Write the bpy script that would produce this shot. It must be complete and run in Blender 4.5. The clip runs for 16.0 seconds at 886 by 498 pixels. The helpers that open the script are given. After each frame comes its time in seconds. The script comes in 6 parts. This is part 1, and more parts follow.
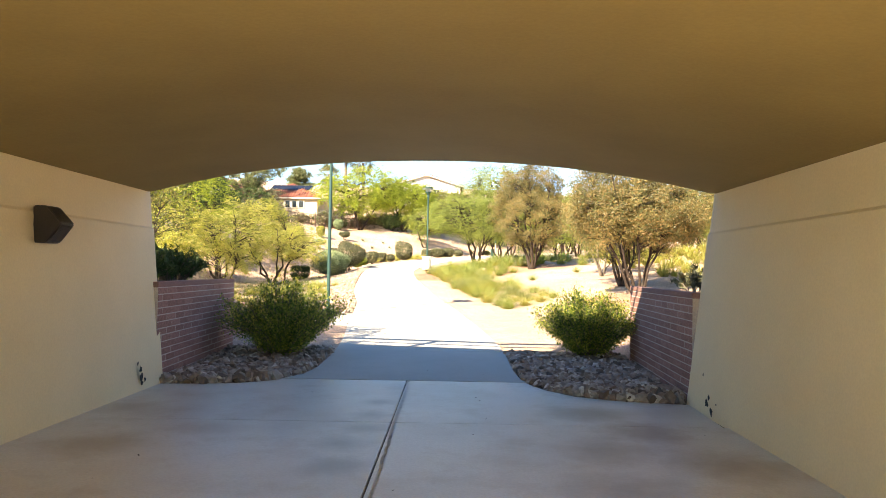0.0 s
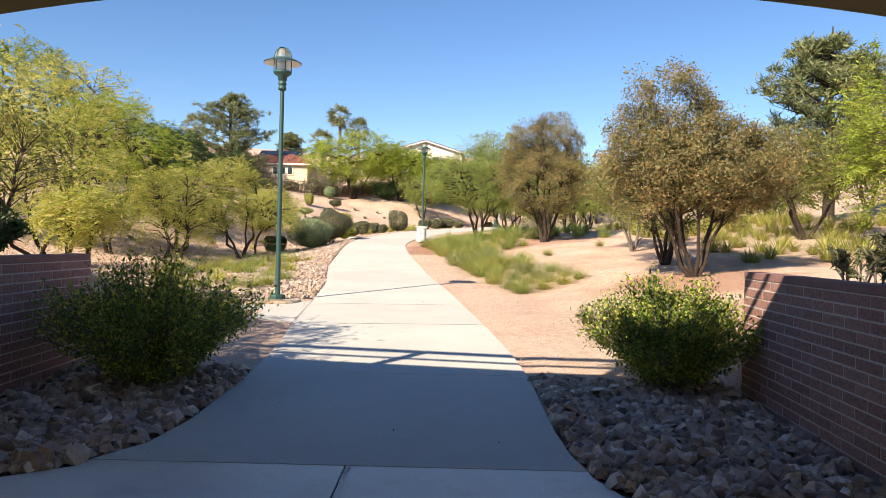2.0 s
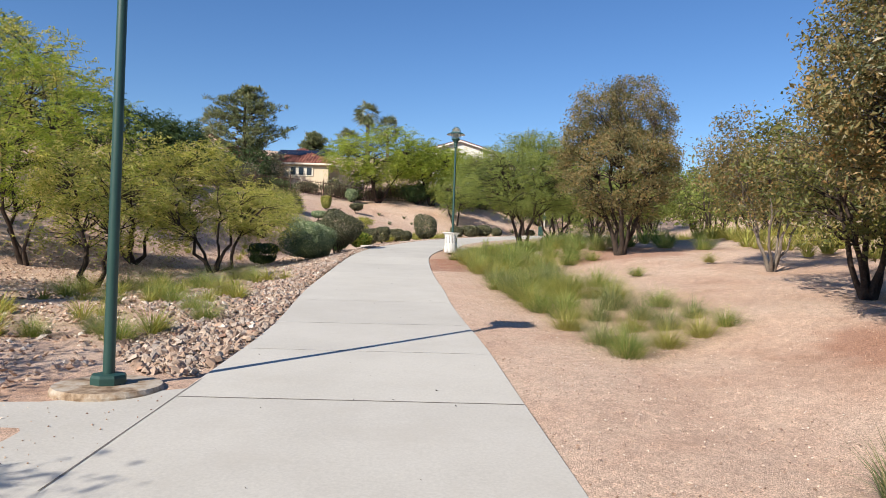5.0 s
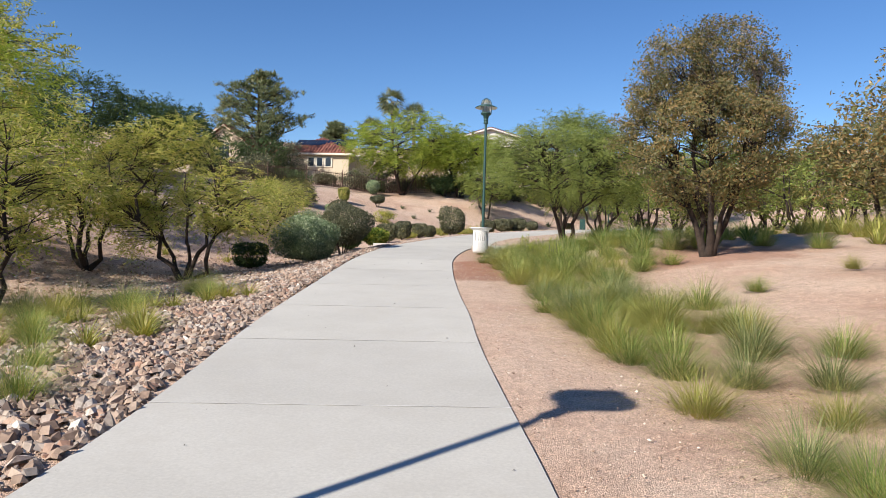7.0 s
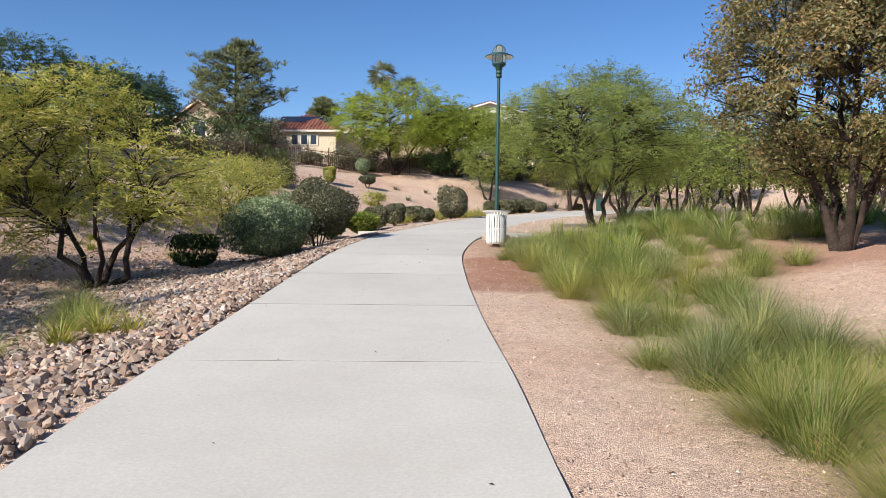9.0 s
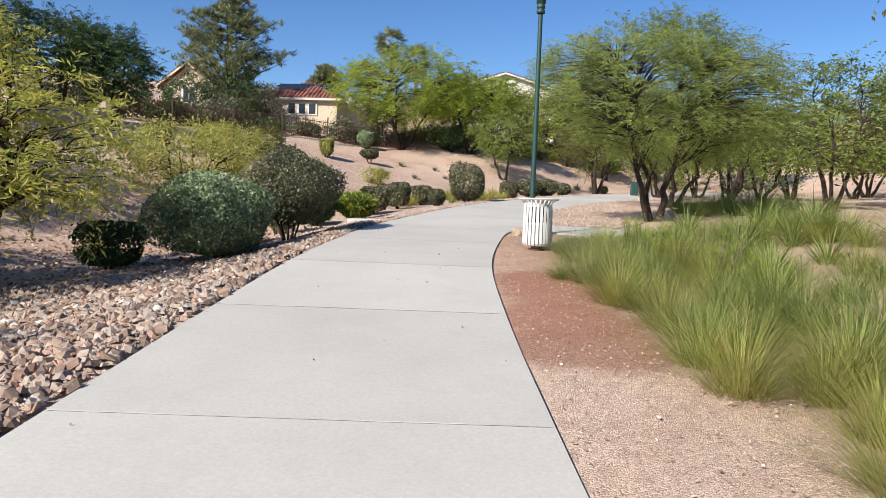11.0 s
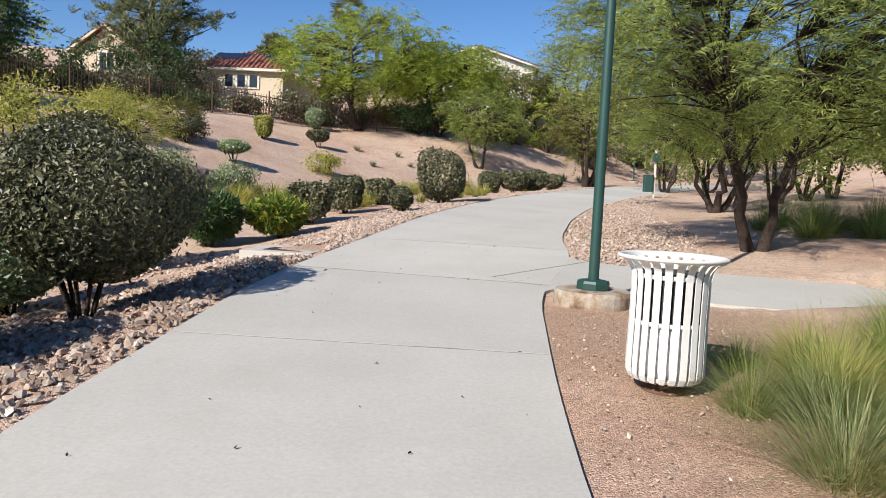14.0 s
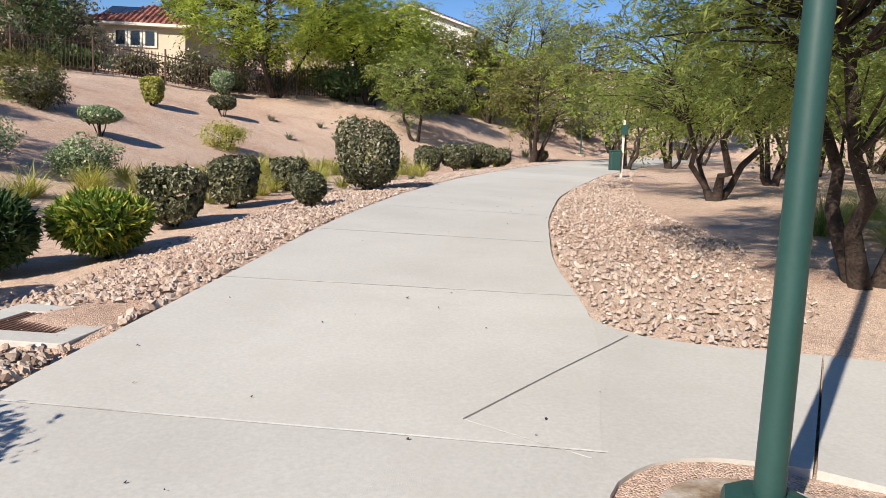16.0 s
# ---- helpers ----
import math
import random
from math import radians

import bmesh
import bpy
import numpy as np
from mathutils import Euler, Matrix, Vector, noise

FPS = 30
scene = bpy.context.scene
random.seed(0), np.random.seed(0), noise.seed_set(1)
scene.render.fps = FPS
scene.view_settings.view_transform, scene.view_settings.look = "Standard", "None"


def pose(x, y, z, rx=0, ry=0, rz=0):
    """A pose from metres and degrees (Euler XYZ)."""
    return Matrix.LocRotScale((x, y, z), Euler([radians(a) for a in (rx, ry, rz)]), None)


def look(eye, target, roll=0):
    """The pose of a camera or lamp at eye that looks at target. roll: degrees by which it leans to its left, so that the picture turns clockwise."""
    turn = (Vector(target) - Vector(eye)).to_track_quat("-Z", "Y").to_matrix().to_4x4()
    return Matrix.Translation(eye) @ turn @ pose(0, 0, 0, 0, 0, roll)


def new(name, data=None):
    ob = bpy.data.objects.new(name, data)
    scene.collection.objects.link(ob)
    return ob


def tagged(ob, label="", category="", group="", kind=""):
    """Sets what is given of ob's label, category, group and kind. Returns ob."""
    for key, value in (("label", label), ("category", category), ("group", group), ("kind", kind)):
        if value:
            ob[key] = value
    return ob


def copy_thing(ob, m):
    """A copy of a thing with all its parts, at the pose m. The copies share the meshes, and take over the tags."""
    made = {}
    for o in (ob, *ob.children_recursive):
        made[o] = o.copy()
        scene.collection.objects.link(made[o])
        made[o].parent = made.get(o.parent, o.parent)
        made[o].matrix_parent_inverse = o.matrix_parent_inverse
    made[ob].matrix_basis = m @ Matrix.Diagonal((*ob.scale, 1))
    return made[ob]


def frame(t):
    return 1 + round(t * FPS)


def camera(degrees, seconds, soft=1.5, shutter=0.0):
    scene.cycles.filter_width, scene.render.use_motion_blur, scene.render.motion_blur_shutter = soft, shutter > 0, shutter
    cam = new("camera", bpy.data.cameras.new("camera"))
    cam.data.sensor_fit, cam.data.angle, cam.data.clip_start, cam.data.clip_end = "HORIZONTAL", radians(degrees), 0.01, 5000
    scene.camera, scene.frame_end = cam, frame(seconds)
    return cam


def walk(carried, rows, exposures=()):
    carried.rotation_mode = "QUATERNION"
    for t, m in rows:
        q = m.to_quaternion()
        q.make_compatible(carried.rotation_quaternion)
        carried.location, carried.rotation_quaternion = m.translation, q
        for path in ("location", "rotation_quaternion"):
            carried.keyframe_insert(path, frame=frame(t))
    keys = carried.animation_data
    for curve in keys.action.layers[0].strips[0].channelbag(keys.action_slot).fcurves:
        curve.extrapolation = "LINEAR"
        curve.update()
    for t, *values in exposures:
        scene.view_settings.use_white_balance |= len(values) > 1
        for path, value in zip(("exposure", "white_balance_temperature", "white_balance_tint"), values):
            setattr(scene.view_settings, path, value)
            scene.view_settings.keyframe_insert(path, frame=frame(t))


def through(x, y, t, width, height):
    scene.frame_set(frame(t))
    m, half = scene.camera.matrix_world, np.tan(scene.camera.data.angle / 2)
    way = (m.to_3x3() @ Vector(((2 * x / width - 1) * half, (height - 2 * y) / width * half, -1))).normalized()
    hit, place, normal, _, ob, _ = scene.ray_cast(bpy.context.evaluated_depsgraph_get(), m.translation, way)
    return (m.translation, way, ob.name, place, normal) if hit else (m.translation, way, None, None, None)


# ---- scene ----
cam = camera(63.6, 16.0, soft=0.9)
METRES, EYE, TILT, LEAN, TURN = 42.857, 1.5, 0.0, 0.0, 0.0
ROWS = [
    (0.0, 0.0, 0.0, 0.0, -0.03, 1.83, -1.0),
    (0.5, 0.0012, 0.0339, 0.0001, -0.22, 0.74, -0.58),
    (1.0, 0.002, 0.0668, -0.0, -0.4, -0.27, -0.74),
    (1.5, 0.003, 0.1002, -0.0002, 0.2, -0.99, -1.38),
    (2.0, 0.0041, 0.132, 0.0002, 0.02, -0.37, -1.42),
    (2.5, 0.0047, 0.1648, 0.0004, -0.75, 0.93, -1.29),
    (3.0, 0.0048, 0.1975, 0.0004, -0.9, 1.59, -1.26),
    (3.5, 0.0047, 0.2321, 0.0006, -0.47, 1.6, -1.52),
    (4.0, 0.0042, 0.2658, 0.0007, 0.77, 1.09, -1.92),
    (6.5, 0.0009, 0.4262, 0.0067, 4.73, -0.13, -1.55),
    (7.0, -0.0009, 0.4585, 0.0073, 5.31, -0.3, -1.59),
    (7.5, -0.0044, 0.49, 0.0084, 5.58, -0.16, -1.54),
    (8.0, -0.0086, 0.5212, 0.0096, 4.97, -0.05, -1.15),
    (8.5, -0.0129, 0.552, 0.0104, 4.45, -0.8, -0.54),
    (9.0, -0.0179, 0.5844, 0.0113, 4.89, -1.73, -0.91),
    (11.5, -0.0372, 0.7348, 0.0188, 5.65, -4.02, -2.45),
    (12.0, -0.0422, 0.7644, 0.0208, 6.42, -4.59, -2.1),
    (12.5, -0.0462, 0.794, 0.023, 6.35, -4.77, -2.03),
    (13.0, -0.0482, 0.8235, 0.025, 5.34, -4.88, -2.67),
    (13.5, -0.0501, 0.8523, 0.0268, 3.86, -4.79, -2.69),
    (14.0, -0.0521, 0.8816, 0.029, 2.51, -4.69, -2.72),
    (14.5, -0.0539, 0.9102, 0.0309, 1.38, -4.68, -2.69),
    (15.0, -0.0542, 0.9391, 0.0326, 0.12, -5.19, -2.77),
    (15.5, -0.053, 0.9675, 0.0345, -1.61, -6.18, -3.01),
    (16.0, -0.0537, 0.9955, 0.0357, -2.75, -6.8, -2.57),
]
walk(cam, [(t, pose(0, 0, EYE, TILT, LEAN, TURN) @ pose(METRES * x, METRES * y, METRES * z, 90 + pitch, roll, yaw)) for t, x, y, z, yaw, pitch, roll in ROWS],
     exposures=[(0.0, 2.2, 9000, 8), (0.5, 2.12, 8900, 9), (1.0, 1.9, 8600, 10.5), (1.5, 1.55, 8000, 11), (2.0, 1.2, 7700, 11), (2.5, 0.95, 7500, 11), (3.0, 0.83, 7400, 11), (5.0, 0.66, 6800, 10), (9.0, 0.65, 6600, 10), (13.3, 0.66, 6550, 10), (14.3, 0.52, 6550, 10), (15.0, 0.48, 6800, 11), (15.5, 0.66, 6800, 11), (16.0, 0.68, 6800, 11)])

# ---- light ----
SUN_EL, SUN_AZ = radians(35), math.atan2(-4.26, -5.78)
world = bpy.data.worlds.new("sky")
scene.world = world
world.use_nodes = True
wt = world.node_tree
sky = wt.nodes.new("ShaderNodeTexSky")
sky.sky_type, sky.sun_disc = "NISHITA", False
sky.sun_elevation, sky.sun_rotation = SUN_EL, SUN_AZ
sky.altitude, sky.air_density, sky.dust_density, sky.ozone_density = 1000, 1.0, 0.1, 3.5
hue = wt.nodes.new("ShaderNodeHueSaturation")
hue.inputs["Hue"].default_value, hue.inputs["Saturation"].default_value = .507, 1.2
wt.links.new(sky.outputs[0], hue.inputs["Color"])
wt.links.new(hue.outputs[0], wt.nodes["Background"].inputs[0])
wt.nodes["Background"].inputs[1].default_value = 0.088
sun = new("sun", bpy.data.lights.new("sun", "SUN"))
sun.data.energy, sun.data.angle, sun.data.color = 4.5, radians(0.55), (1, .94, .85)
sun.matrix_world = look((-42.6 * .8, -57.8 * .8, 72 * math.tan(SUN_EL) * .8), (0, 0, 0))
# ---- materials ----
def material(name, rough=.8, metal=0.0):
    m = bpy.data.materials.new(name)
    m.use_nodes = True
    b = m.node_tree.nodes["Principled BSDF"]
    b.inputs["Roughness"].default_value, b.inputs["Metallic"].default_value = rough, metal
    return m, m.node_tree, b


def node(nt, kind, **sets):
    n = nt.nodes.new("ShaderNode" + kind)
    for k, v in sets.items():
        n.inputs[k.replace("_", " ")].default_value = v
    return n


def coords(nt):
    return nt.nodes.new("ShaderNodeNewGeometry").outputs["Position"]


def noise_of(nt, scale, detail=4, rough=.6, where=None):
    n = node(nt, "TexNoise", Scale=scale, Detail=detail, Roughness=rough)
    nt.links.new(where or coords(nt), n.inputs["Vector"])
    return n.outputs["Fac"]


def cells(nt, scale, where=None, feature="F1"):
    n = node(nt, "TexVoronoi", Scale=scale)
    n.feature = feature
    nt.links.new(where or coords(nt), n.inputs["Vector"])
    return n


def ramp(nt, fac, stops):
    r = nt.nodes.new("ShaderNodeValToRGB")
    e = r.color_ramp.elements
    while len(e) < len(stops):
        e.new(.5)
    for el, (p, c) in zip(e, stops):
        el.position, el.color = p, (*c, 1)
    nt.links.new(fac, r.inputs[0])
    return r.outputs[0]


def mix(nt, fac, a, b, kind="MIX"):
    n = nt.nodes.new("ShaderNodeMix")
    n.data_type, n.blend_type = "RGBA", kind
    for s, v in ((n.inputs[0], fac), (n.inputs[6], a), (n.inputs[7], b)):
        if isinstance(v, bpy.types.NodeSocket):
            nt.links.new(v, s)
        else:
            s.default_value = v if isinstance(v, (int, float)) else (*v, 1)
    return n.outputs[2]


def bump(nt, b, height, strength=.4, dist=.01):
    n = node(nt, "Bump", Strength=strength, Distance=dist)
    nt.links.new(height, n.inputs["Height"])
    nt.links.new(n.outputs[0], b.inputs["Normal"])


def speckled(name, stops, scale, scale2, dark=.75, rough=.85, bstr=.4, bdist=.01, metal=0.0):
    """Colour by broad noise, broken by fine grain, with relief."""
    m, nt, b = material(name, rough, metal)
    col = ramp(nt, noise_of(nt, scale, 5), stops)
    grain = ramp(nt, noise_of(nt, scale2, 3), [(.35, (dark,) * 3), (.65, (1, 1, 1))])
    nt.links.new(mix(nt, 1.0, col, grain, "MULTIPLY"), b.inputs["Base Color"])
    bump(nt, b, noise_of(nt, scale2, 4), bstr, bdist)
    return m


def piece_material(name, stops, scale, rough=.85, bstr=.5, per_object=True, bdist=.01):
    """Each piece has its own shade; grain on top."""
    m, nt, b = material(name, rough)
    if per_object:
        r = nt.nodes.new("ShaderNodeObjectInfo").outputs["Random"]
    else:
        r = nt.nodes.new("ShaderNodeNewGeometry").outputs["Random Per Island"]
    col = ramp(nt, r, stops)
    grain = ramp(nt, noise_of(nt, scale, 4), [(.3, (.6,) * 3), (.7, (1.1,) * 3)])
    nt.links.new(mix(nt, 1.0, col, grain, "MULTIPLY"), b.inputs["Base Color"])
    bump(nt, b, noise_of(nt, scale, 5), bstr, bdist)
    return m


def leaf_material(name, stops, rough=.55, through=.35, gloss=.3):
    through *= .85
    m, nt, b = material(name, rough)
    b.inputs["Specular IOR Level"].default_value = gloss
    r = nt.nodes.new("ShaderNodeNewGeometry").outputs["Random Per Island"]
    col = ramp(nt, r, stops)
    patch = ramp(nt, noise_of(nt, 1.3, 2), [(.3, (.62, .66, .6)), (.7, (1.2, 1.15, 1.05))])
    col = mix(nt, 1.0, col, patch, "MULTIPLY")
    nt.links.new(col, b.inputs["Base Color"])
    t = nt.nodes.new("ShaderNodeBsdfTranslucent")
    nt.links.new(mix(nt, 1.0, col, (1.3, 1.25, .6), "MULTIPLY"), t.inputs[0])
    s = node(nt, "MixShader", Fac=through)
    nt.links.new(b.outputs[0], s.inputs[1])
    nt.links.new(t.outputs[0], s.inputs[2])
    nt.links.new(s.outputs[0], nt.nodes["Material Output"].inputs[0])
    return m


def ground_material():
    m, nt, b = material("desert_gravel", .95)
    p = coords(nt)
    tone = ramp(nt, noise_of(nt, .35, 6, .65, p), [(.3, (.42, .268, .19)), (.45, (.515, .36, .273)), (.6, (.565, .425, .333)), (.75, (.475, .325, .238))])
    small = cells(nt, 95, p)
    stones = ramp(nt, small.outputs["Color"], [(.2, (.56, .54, .52)), (.4, (.92, .9, .88)), (.6, (1.04, 1.03, 1.01)), (.8, (1.42, 1.4, 1.37))])
    big = cells(nt, 11, p)
    pebbles = ramp(nt, big.outputs["Color"], [(.25, (.82, .8, .78)), (.5, (1, 1, 1)), (.75, (1.14, 1.12, 1.1))])
    col = mix(nt, .75, tone, stones, "MULTIPLY")
    col = mix(nt, .5, col, pebbles, "MULTIPLY")
    for (cx, cy, cz), rad, red, earth in (((-.2, 43.4, 1.6), 2.3, .75, (.36, .235, .155)), ((-.55, 39.0, 1.3), 1.5, .85, (.33, .15, .092)), ((6.3, 22.4, .9), 2.6, .6, (.33, .15, .092)), ((4.6, 37.0, 1.75), 2.6, .6, (.33, .15, .092)), ((-.85, 37.2, 1.2), 1.0, .8, (.33, .15, .092)), ((-.75, 36.2, 1.12), .9, .75, (.30, .14, .09))):
        dist = nt.nodes.new("ShaderNodeVectorMath")
        dist.operation = "DISTANCE"
        nt.links.new(p, dist.inputs[0])
        dist.inputs[1].default_value = (cx, cy, cz)
        add = nt.nodes.new("ShaderNodeMath")
        add.operation = "MULTIPLY_ADD"
        nt.links.new(noise_of(nt, 1.1, 4, .6, p), add.inputs[0])
        add.inputs[1].default_value = rad
        nt.links.new(dist.outputs["Value"], add.inputs[2])
        div = nt.nodes.new("ShaderNodeMath")
        div.operation = "DIVIDE"
        nt.links.new(add.outputs[0], div.inputs[0])
        div.inputs[1].default_value = rad * 2
        fac = ramp(nt, div.outputs[0], [(.55, (red,) * 3), (.72, (0, 0, 0))])
        col = mix(nt, fac, col, mix(nt, 1.0, earth, stones, "MULTIPLY"))
    nt.links.new(col, b.inputs["Base Color"])
    inv = nt.nodes.new("ShaderNodeMath")
    inv.operation = "SUBTRACT"
    inv.inputs[0].default_value = 1
    nt.links.new(small.outputs["Distance"], inv.inputs[1])
    bump(nt, b, inv.outputs[0], .8, .012)
    return m


def concrete_material(name, light, dirt, stain, dirt_spots=(), rough=.85):
    m, nt, b = material(name, rough)
    p = coords(nt)
    col = ramp(nt, noise_of(nt, .55, 6, .6, p), [(.3, dirt), (.55, light), (.75, tuple(v * 1.05 for v in light))])
    fine = ramp(nt, noise_of(nt, 38, 3, .7, p), [(.3, (.88,) * 3), (.7, (1.05,) * 3)])
    col = mix(nt, 1.0, col, fine, "MULTIPLY")
    blot = ramp(nt, noise_of(nt, 1.6, 7, .7, p), [(.5, (0, 0, 0)), (.7, (1, 1, 1))])
    col = mix(nt, mix(nt, 1.0, blot, (.5, .5, .5), "MULTIPLY"), col, stain)
    for (cx, cy), rad, tint in dirt_spots:
        dist = nt.nodes.new("ShaderNodeVectorMath")
        dist.operation = "DISTANCE"
        nt.links.new(p, dist.inputs[0])
        dist.inputs[1].default_value = (cx, cy, -.18)
        add = nt.nodes.new("ShaderNodeMath")
        add.operation = "MULTIPLY_ADD"
        nt.links.new(noise_of(nt, 2.2, 6, .7, p), add.inputs[0])
        add.inputs[1].default_value = rad * .8
        nt.links.new(dist.outputs["Value"], add.inputs[2])
        fac = ramp(nt, add.outputs[0], [(rad * .5, (.8,) * 3), (min(rad * 1.15, 1), (0, 0, 0))])
        col = mix(nt, fac, col, tint)
    shade = nt.nodes.new("ShaderNodeObjectInfo").outputs["Random"]
    col = mix(nt, 1.0, col, ramp(nt, shade, [(0, (.94, .94, .94)), (1, (1.04, 1.04, 1.03))]), "MULTIPLY")
    nt.links.new(col, b.inputs["Base Color"])
    bump(nt, b, noise_of(nt, 160, 3, .7, p), .25, .004)
    return m


M_GROUND = ground_material()
M_PATH = concrete_material("path_concrete", (.515, .497, .455), (.465, .447, .407), (.44, .415, .372))
M_FLOOR = concrete_material("tunnel_concrete", (.71, .675, .63), (.60, .54, .48), (.45, .36, .27), [((1.75, 8.7), .9, (.40, .31, .22)), ((2.15, 7.7), 1.0, (.36, .27, .19)), ((1.6, 6.9), .8, (.40, .31, .22)), ((2.6, 6.4), .9, (.34, .26, .18)), ((1.5, 5.6), .8, (.38, .30, .22)), ((-.85, 6.2), .5, (.36, .32, .28)), ((-.95, 7.0), .5, (.33, .30, .27)), ((-.8, 7.7), .42, (.34, .31, .28)), ((-.8, 8.4), .4, (.34, .31, .28)), ((-.78, 9.2), .36, (.36, .33, .30)), ((-3.2, 6.8), .9, (.42, .34, .26)), ((-3.7, 8.6), .7, (.44, .36, .28)), ((-2.4, 7.6), .6, (.48, .41, .34))], .34)
M_JOINT = speckled("joint_filler", [(.3, (.13, .115, .10)), (.7, (.24, .21, .185))], 3, 60)
M_JOINT_PALE = speckled("pale_sealant", [(.35, (.46, .43, .39)), (.5, (.68, .66, .62)), (.7, (.78, .76, .73))], 1.6, 60, .85)
M_STUCCO = speckled("cream_paint", [(.3, (.80, .685, .46)), (.7, (.86, .745, .52))], .8, 45, .93, .8, .25, .006)
# vault paint: tan, darkened so its colour carries the tunnel's dim light
M_SOFFIT = speckled("dimmed_tan_paint", [(.3, (.25, .175, .062)), (.7, (.30, .215, .08))], .8, 30, .93, .75, .25, .008)
M_BRICK = piece_material("plum_block", [(0, (.31, .155, .13)), (.5, (.365, .188, .158)), (1, (.42, .228, .188))], 30)
M_MORTAR = speckled("pale_mortar", [(.3, (.55, .46, .41)), (.7, (.66, .56, .50))], 4, 80)
M_COPING = speckled("plum_coping", [(.3, (.26, .13, .115)), (.7, (.32, .17, .15))], 4, 60)
M_ROCK = piece_material("grey_brown_rock", [(0, (.15, .108, .085)), (.25, (.30, .205, .155)), (.5, (.43, .32, .25)), (.72, (.36, .305, .275)), (.88, (.52, .43, .36)), (1, (.70, .63, .56))], 14)
M_ROCK_J = piece_material("rock_pile", [(0, (.15, .108, .085)), (.25, (.30, .205, .155)), (.5, (.43, .32, .25)), (.72, (.36, .305, .275)), (.88, (.52, .43, .36)), (1, (.70, .63, .56))], 14, per_object=False)
M_PALE = piece_material("tan_rock", [(0, (.15, .105, .085)), (.2, (.30, .205, .15)), (.42, (.43, .32, .245)), (.6, (.36, .31, .275)), (.8, (.50, .395, .31)), (.92, (.40, .23, .16)), (1, (.72, .66, .58))], 14)
M_PALE_J = piece_material("tan_rock_pile", [(0, (.15, .105, .085)), (.2, (.30, .205, .15)), (.42, (.43, .32, .245)), (.6, (.36, .31, .275)), (.8, (.50, .395, .31)), (.92, (.40, .23, .16)), (1, (.72, .66, .58))], 14, per_object=False)
M_BORDER = piece_material("border_stone", [(0, (.30, .205, .155)), (.3, (.44, .33, .26)), (.6, (.54, .42, .34)), (.85, (.42, .335, .285)), (1, (.68, .59, .51))], 20, per_object=False)
M_CHIP = piece_material("gravel_chips", [(0, (.26, .165, .12)), (.25, (.42, .28, .2)), (.6, (.54, .385, .285)), (.85, (.66, .52, .41)), (1, (.82, .73, .63))], 30, per_object=False)
M_GREEN = speckled("green_enamel", [(.3, (.016, .058, .050)), (.7, (.021, .07, .061))], 2, 50, .9, .5, .1, .002)
M_WHITE = speckled("white_enamel", [(.3, (.72, .71, .68)), (.7, (.8, .79, .77))], 3, 30, .93, .42, .15, .003)
M_RUST = speckled("rusty_metal", [(.3, (.10, .045, .03)), (.7, (.18, .09, .06))], 8, 60)
M_DARK = speckled("dark_liner", [(.3, (.02, .02, .02)), (.7, (.035, .035, .033))], 5, 60)
M_BLACK = speckled("dark_bronze", [(.3, (.018, .014, .012)), (.7, (.03, .024, .02))], 5, 80, .8, .35)
M_LENS = speckled("smoked_lens", [(.3, (.05, .035, .025)), (.7, (.08, .055, .04))], 5, 60, .9, .15)
M_FOOTING = speckled("old_footing_concrete", [(.34, (.15, .095, .055)), (.44, (.33, .24, .16)), (.56, (.45, .385, .31)), (.7, (.50, .45, .39))], 5, 45, .8)
M_BARK = speckled("dark_bark", [(.3, (.028, .018, .013)), (.7, (.08, .054, .04))], 6, 30, .55, .95, .9, .03)
M_BARK_PALE = speckled("grey_bark", [(.3, (.14, .11, .09)), (.7, (.26, .215, .175))], 6, 30, .6, .95, .8, .02)
M_TILE = piece_material("clay_tile", [(0, (.25, .075, .05)), (.5, (.33, .11, .07)), (1, (.40, .16, .11))], 12)
M_TILE_J = piece_material("clay_tiles", [(0, (.22, .07, .048)), (.5, (.31, .105, .07)), (1, (.40, .16, .11))], 12, per_object=False)
M_HOUSE = speckled("ochre_stucco", [(.3, (.57, .47, .345)), (.7, (.64, .54, .41))], 1, 40, .92)
M_HOUSE_W = speckled("white_stucco", [(.3, (.70, .66, .60)), (.7, (.76, .73, .68))], 1, 40, .92)
M_TRIM = speckled("pale_trim", [(.3, (.66, .60, .50)), (.7, (.72, .67, .58))], 1, 40, .95)
M_SOLAR = speckled("solar_glass", [(.3, (.012, .014, .02)), (.7, (.02, .022, .03))], 1, 40, .95, .12)
M_IRON = speckled("brown_iron", [(.3, (.07, .035, .025)), (.7, (.10, .05, .038))], 4, 40)
M_WALLCAP = speckled("tan_block", [(.3, (.36, .28, .20)), (.7, (.45, .36, .27))], 2, 40)


def glass_material(name, colour, rough):
    m, nt, b = material(name, rough)
    b.inputs["Base Color"].default_value = (*colour, 1)
    b.inputs["Transmission Weight"].default_value = .9
    b.inputs["IOR"].default_value = 1.3
    return m


M_GLASS = glass_material("frosted_glass", (.85, .87, .86), .45)
m_pane, nt_pane, b_pane = material("dark_pane", .08)
b_pane.inputs["Base Color"].default_value = (.03, .035, .04, 1)
M_PANE = m_pane

